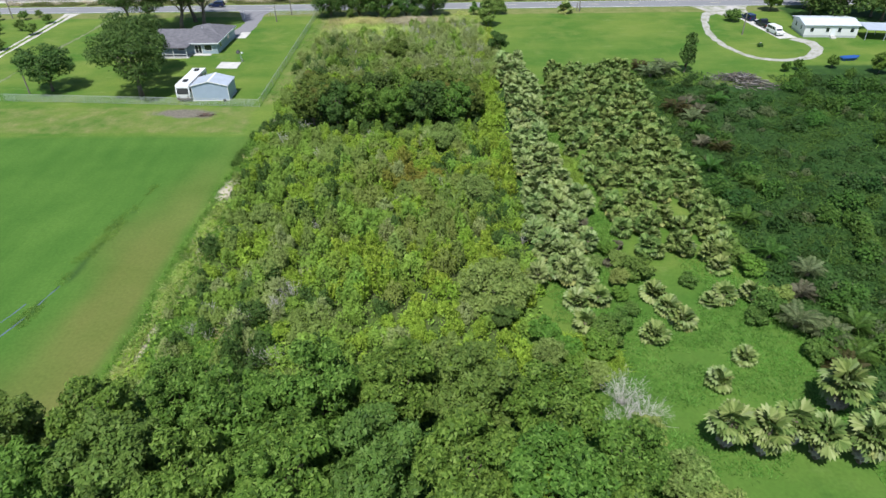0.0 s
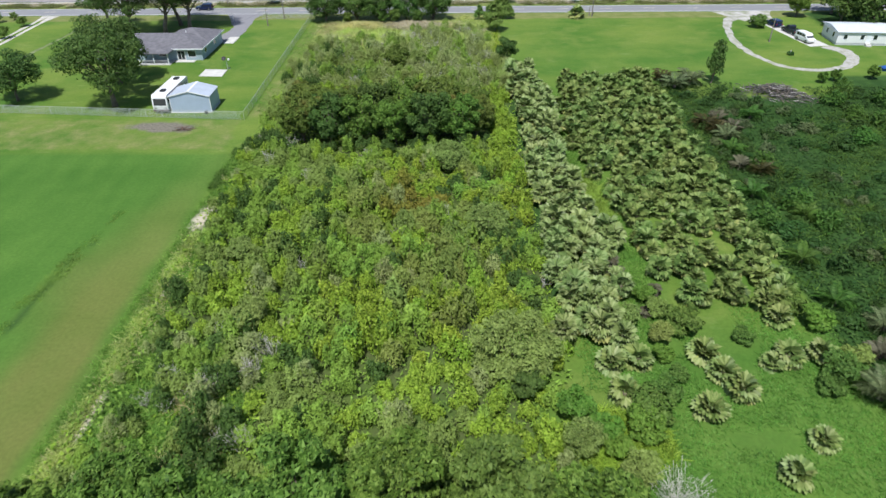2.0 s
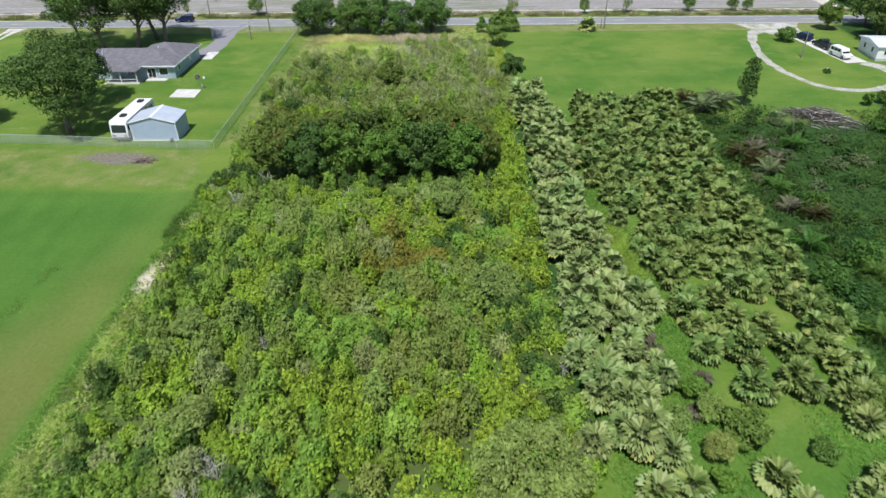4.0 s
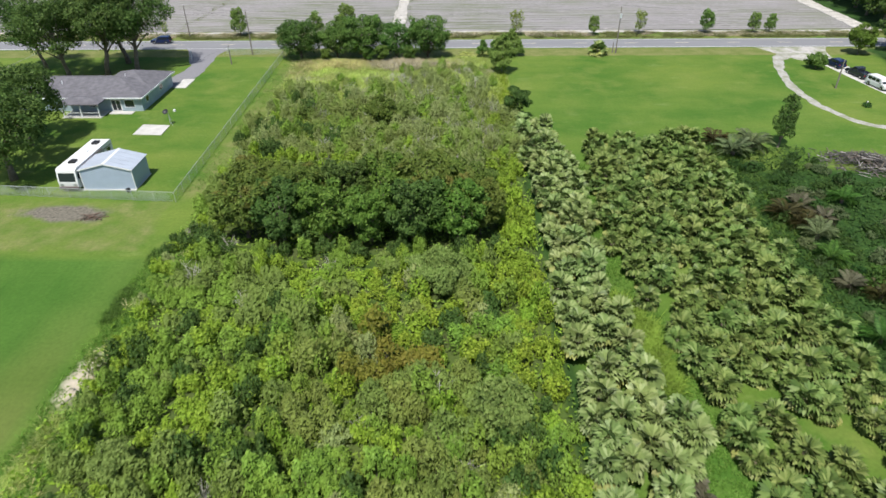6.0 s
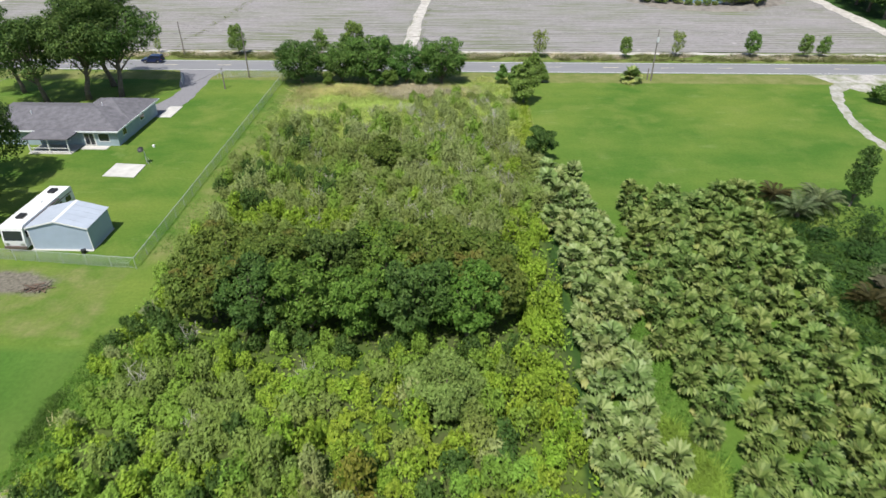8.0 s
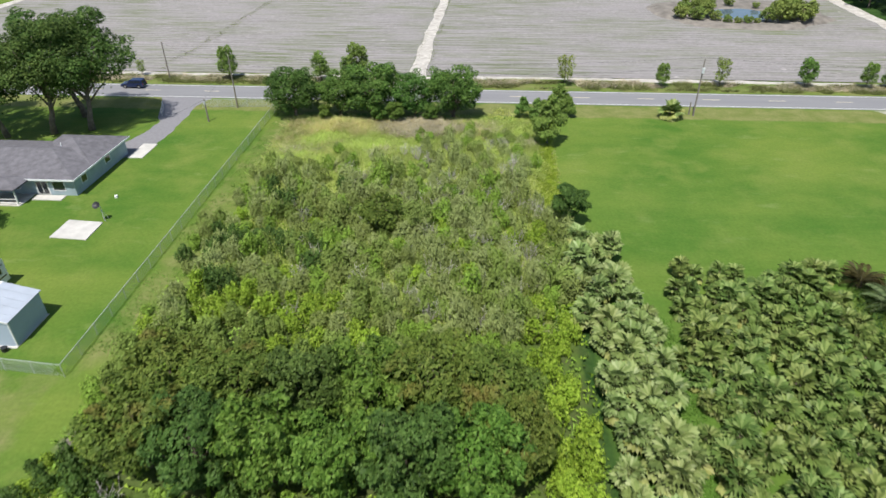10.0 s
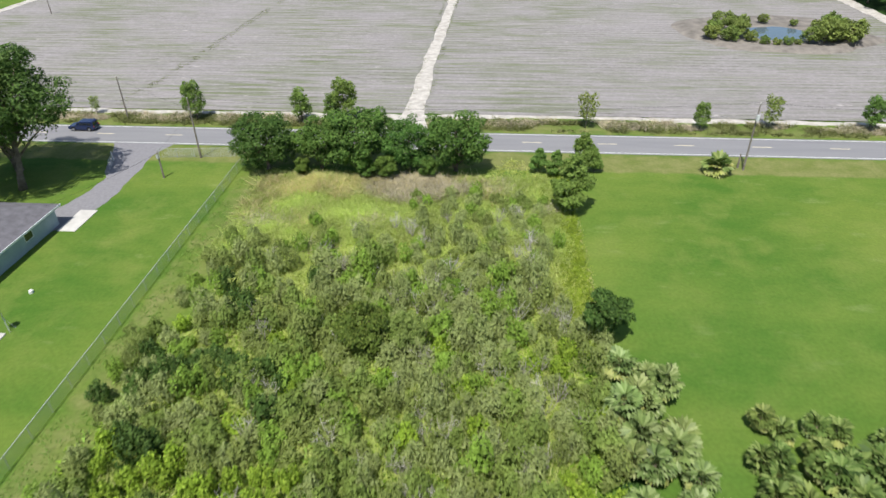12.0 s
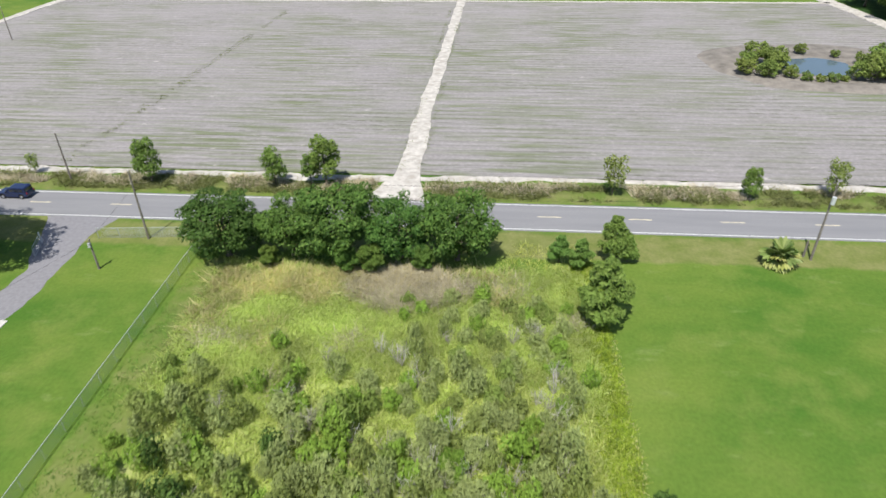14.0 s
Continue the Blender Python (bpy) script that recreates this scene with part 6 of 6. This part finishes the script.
# satellite dish and small things on the lawn
dish = thing("satellite_dish", pose(-48.9, 146.3, 0, 0, 0, 20), "dark mesh satellite dish on a thin steel mast", "satellite dish")
part("mast", Build().tube([(0, 0, -0.05), (0, 0, 2.2)], [0.05, 0.045], 8), STEEL, dish)
db = Build()
rings = [(0.0, 0.0), (0.25, 0.04), (0.5, 0.15)]
vs = [(0, 0, 0)] + [(r * math.cos(i * math.pi / 8), r * math.sin(i * math.pi / 8), d) for r, d in rings[1:] for i in range(16)]
db.add(vs, [(0, 1 + i, 1 + (i + 1) % 16) for i in range(16)] + [(1 + i, 17 + i, 17 + (i + 1) % 16, 1 + (i + 1) % 16) for i in range(16)])
d = part("reflector", db, BLACK, dish, "dark mesh reflector")
d.matrix_basis = pose(-0.35, 0, 2.3, 40, -20, 0)
part("brace", Build().tube([(0.6, 0.2, 0), (0.05, 0.0, 1.6)], [0.025, 0.025], 5), STEEL, dish)
part("brace", Build().tube([(0.3, -0.5, 0), (0.0, -0.05, 1.6)], [0.025, 0.025], 5), STEEL, dish)
lone("well_cap", Build().tube([(-50.6, 152.6, 0), (-50.6, 152.6, 0.32), (-50.6, 152.6, 0.38)], [0.24, 0.24, 0.16], 12).mesh("well_cap", WHITE), "small white well cap in the lawn", "well cap")
ash = thing("ash_heap", pose(-46.9, 113.7, 0.05), "low heap of dark burnt brush on the lawn", "heap")
for k in range(34):
    a, c = RNG.uniform(0, math.pi), Vector((RNG.normal(0, 0.8), RNG.normal(0, 0.35), RNG.uniform(0.05, 0.4)))
    d = Vector((math.cos(a), math.sin(a), RNG.normal(0, 0.2))) * RNG.uniform(0.3, 0.8)
    part("stick", Build().tube([c - d, c + d], [0.06, 0.03], 4), RUST if k % 2 else BARK, ash)

# ---- caravan home by the loop drive ----
home = thing("mobile_home", pose(88.3, 161.4, 0, 0, 0, -5), "white double-wide mobile home with a pale metal roof", "mobile home")
part("wall", Build().box(0, 0, 0.5, 12.6, 8.4, 3.0), WHITE, home, "white metal siding")
part("skirting", Build().box(0.05, 0.05, 0, 12.55, 8.35, 0.5), plain("skirting_grey", (0.45, 0.46, 0.47), 0.6), home, "pale grey skirting")
part("roof", Build().prism([(-0.4, 2.95), (-0.4, 3.05), (4.2, 3.75), (8.8, 3.05), (8.8, 2.95)], -0.4, 13.0), plain("pale_roof_sheet", (0.56, 0.60, 0.64), 0.5, var=0.08, scale=0.7), home, "pale ribbed metal roof")
for x in (1.7, 5.4, 8.2, 11.2):
    window_part(home, x, 0.0, 1.35, 0.8, 1.0, "s")
for y in (2.3, 5.8):
    window_part(home, 0.0, y, 1.35, 0.8, 1.0, "w")
part("door", Build().box(6.4, -0.05, 0.55, 7.3, 0.0, 2.6), TRIM, home)
part("step", Build().box(6.3, -1.2, 0, 7.4, 0, 0.3).box(6.3, -0.7, 0.3, 7.4, 0, 0.55), CONCRETE, home)
port = thing("carport", pose(101.6, 158.0, 0, 0, 0, -9), "low carport with a pale sheet roof", "carport")
part("roof", Build().prism([(0, 2.5), (0, 2.58), (6, 2.9), (6, 2.82)], 0, 9), SHEDROOF, port)
for x in (0.2, 4.5, 8.8):
    for y in (0.2, 5.8):
        part("post", Build().box(x - 0.06, y - 0.06, 0, x + 0.06, y + 0.06, 2.5 + y * 0.053), STEEL, port)


# ---- vehicles ----
def vehicle(name, m, label, paint, kind="suv", group=""):
    """A car along +y, its nose at +y."""
    car = thing(name, m, label, "car" if kind != "van" else "van", group)
    L, W, H = {"suv": (4.7, 0.93, 1.72), "van": (5.2, 0.98, 2.0), "pickup": (5.6, 0.98, 1.85)}[kind]
    bonnet = {"suv": 1.25, "van": 0.85, "pickup": 1.4}[kind]
    h = L / 2
    low, belt = 0.32, 1.0 if kind != "van" else 1.1
    arch = lambda c: [(c + 0.42, low), (c + 0.36, low + 0.36), (c, low + 0.5), (c - 0.36, low + 0.36), (c - 0.42, low)]
    f, r = h - 0.9, -h + 0.95
    out = [(h, low + 0.1), (h - 0.02, belt - 0.25), (h - 0.2, belt - 0.06), (h - bonnet, belt + 0.02), (-h + 0.05, belt), (-h, low + 0.1)] + [p for p in reversed(arch(r))] + [p for p in reversed(arch(f))]
    part("body", Build().prism(out, -W, W), paint, car, bevel=0.04)
    back = {"suv": -h + 0.15, "van": -h + 0.08, "pickup": -0.55}[kind]
    cab = [(h - bonnet - 0.05, belt), (h - bonnet - (0.75 if kind != "van" else 0.6), H - 0.05), (h - bonnet - 1.0, H), (back + 0.3, H), (back + 0.1, H - 0.08), (back, belt)]
    part("cabin", Build().prism(cab, -W + 0.09, W - 0.09), paint, car, bevel=0.05)
    part("windscreen", Build().prism([(h - bonnet - 0.12, belt + 0.08), (h - bonnet - 0.68, H - 0.12), (h - bonnet - 0.62, H - 0.12), (h - bonnet - 0.04, belt + 0.08)], -W + 0.2, W - 0.2), GLASS, car)
    part("rear_window", Build().box(-W + 0.22, back - 0.01, belt + 0.12, W - 0.22, back + 0.06, H - 0.22), GLASS, car)
    for sgn in (-1, 1):
        a0, a1 = back + 0.35, h - bonnet - 0.85
        n = 2 if kind == "pickup" else 3
        for k in range(n):
            y0, y1 = a0 + (a1 - a0) * k / n + 0.05, a0 + (a1 - a0) * (k + 1) / n - 0.05
            part("side_window", Build().box(min(sgn * (W - 0.11), sgn * (W - 0.075)), y0, belt + 0.08, max(sgn * (W - 0.11), sgn * (W - 0.075)), y1, H - 0.2), GLASS, car)
        part("headlight", Build().box(min(sgn * 0.45, sgn * 0.85), h - 0.06, 0.7, max(sgn * 0.45, sgn * 0.85), h + 0.01, 0.86), CHROME, car)
        part("tail_light", Build().box(min(sgn * 0.7, sgn * 0.9), -h - 0.01, 0.75, max(sgn * 0.7, sgn * 0.9), -h + 0.06, 1.0), REDLENS, car)
        part("mirror", Build().box(min(sgn * W, sgn * (W + 0.18)), h - bonnet - 0.5, belt + 0.05, max(sgn * W, sgn * (W + 0.18)), h - bonnet - 0.38, belt + 0.22), BLACK, car)
        for y in (f, r):
            w = part("wheel", Build().tube([(sgn * (W - 0.22), y, 0.35), (sgn * (W + 0.01), y, 0.35)], [0.35, 0.35], 16), RUBBER, car)
            part("rim", Build().tube([(sgn * (W - 0.02), y, 0.35), (sgn * (W + 0.02), y, 0.35)], [0.21, 0.19], 12), CHROME, w)
    if kind == "pickup":
        part("bed_rail", Build().box(-W, -h + 0.1, belt, -W + 0.1, -0.6, belt + 0.22).box(W - 0.1, -h + 0.1, belt, W, -0.6, belt + 0.22).box(-W, -h, belt - 0.05, W, -h + 0.1, belt + 0.22), paint, car)
    return car


vehicle("suv", pose(81.0, 178.3, 0.05, 0, 0, 12), "dark blue sport utility car parked on concrete", NAVY, "suv", "parked cars")
vehicle("pickup", pose(82.4, 171.6, 0.05, 0, 0, 8), "charcoal pickup truck parked on concrete", DARKCAR, "pickup", "parked cars")
vehicle("van", pose(82.6, 164.6, 0.05, 0, 0, 190), "white passenger van parked on concrete", WHITE, "van", "parked cars")
vehicle("suv", pose(-71.0, 198.8, 0.06, 0, 0, 90), "dark blue sport utility car on the road", NAVY, "suv")
boat = thing("boat", pose(90.6, 143.4, -0.1, 0, 0, -85), "small open boat under a blue cover", "boat")
part("hull", Build().add([(-0.8, -2, 0.75), (0.8, -2, 0.75), (0.9, 0.8, 0.8), (0, 2.3, 0.95), (-0.9, 0.8, 0.8), (-0.55, -1.9, 0.1), (0.55, -1.9, 0.1), (0.5, 0.8, 0.1), (0, 1.7, 0.2), (-0.5, 0.8, 0.1)],
                         [(0, 1, 6, 5), (1, 2, 7, 6), (2, 3, 8, 7), (3, 4, 9, 8), (4, 0, 5, 9), (5, 6, 7, 8, 9)]), BLUETARP, boat)
part("cover", Build().add([(-0.85, -2.05, 0.76), (0.85, -2.05, 0.76), (0.95, 0.8, 0.81), (0, 2.4, 0.96), (-0.95, 0.8, 0.81), (0, -1.5, 1.15), (0, 1.0, 1.2)], [(0, 1, 5), (1, 2, 6, 5), (2, 3, 6), (3, 4, 6), (4, 0, 5, 6)]), BLUETARP, boat, "blue tarpaulin cover")
bed = thing("flower_bed", pose(74.8, 154.2, 0), "small round flower bed with leafy plants", "flower bed")
part("plants", quads_mesh("plants", bush_leaves(RNG, 0.9, 0.9, 260, 0.35), LEAF_WEED, 3), None, bed)
part("stone", Build().tube([(0, 0, 0), (0, 0, 0.9), (0, 0, 1.0)], [0.15, 0.12, 0.05], 8), CONCRETE, bed)


x, y = scatter(-52, -42, 45, 86, 9000, lambda x, y: (np.abs(x + 48.4 - (y - 54) * 0.09) < 1.3 * value_noise(x, y, 3)) & (value_noise(x, y, 2) > 0.35))
lone("tall_grass", quads_mesh("tall_grass", grass_quads(RNG, x, y, np.full(len(x), 0.22), 0.05, 4), GRASS_LUSH, 3), "rank dark-green grass along the wet ruts", "grass", kind="stuff")

# puddles in the wet ruts of the mown field
for pts, w in ((((-49.6, 50.8), (-48.9, 53.0), (-48.5, 54.6)), (0.1, 0.34, 0.08)), (((-48.2, 56.6), (-47.9, 58.6), (-47.6, 60.4)), (0.05, 0.2, 0.05)), (((-50.8, 53.6), (-50.1, 55.6), (-49.8, 57.0)), (0.05, 0.24, 0.05))):
    ribbon("puddle", pts, w, 0.006, WATER, "shallow rain puddle in a wheel rut", "water", wobble=0.22, step=0.25)
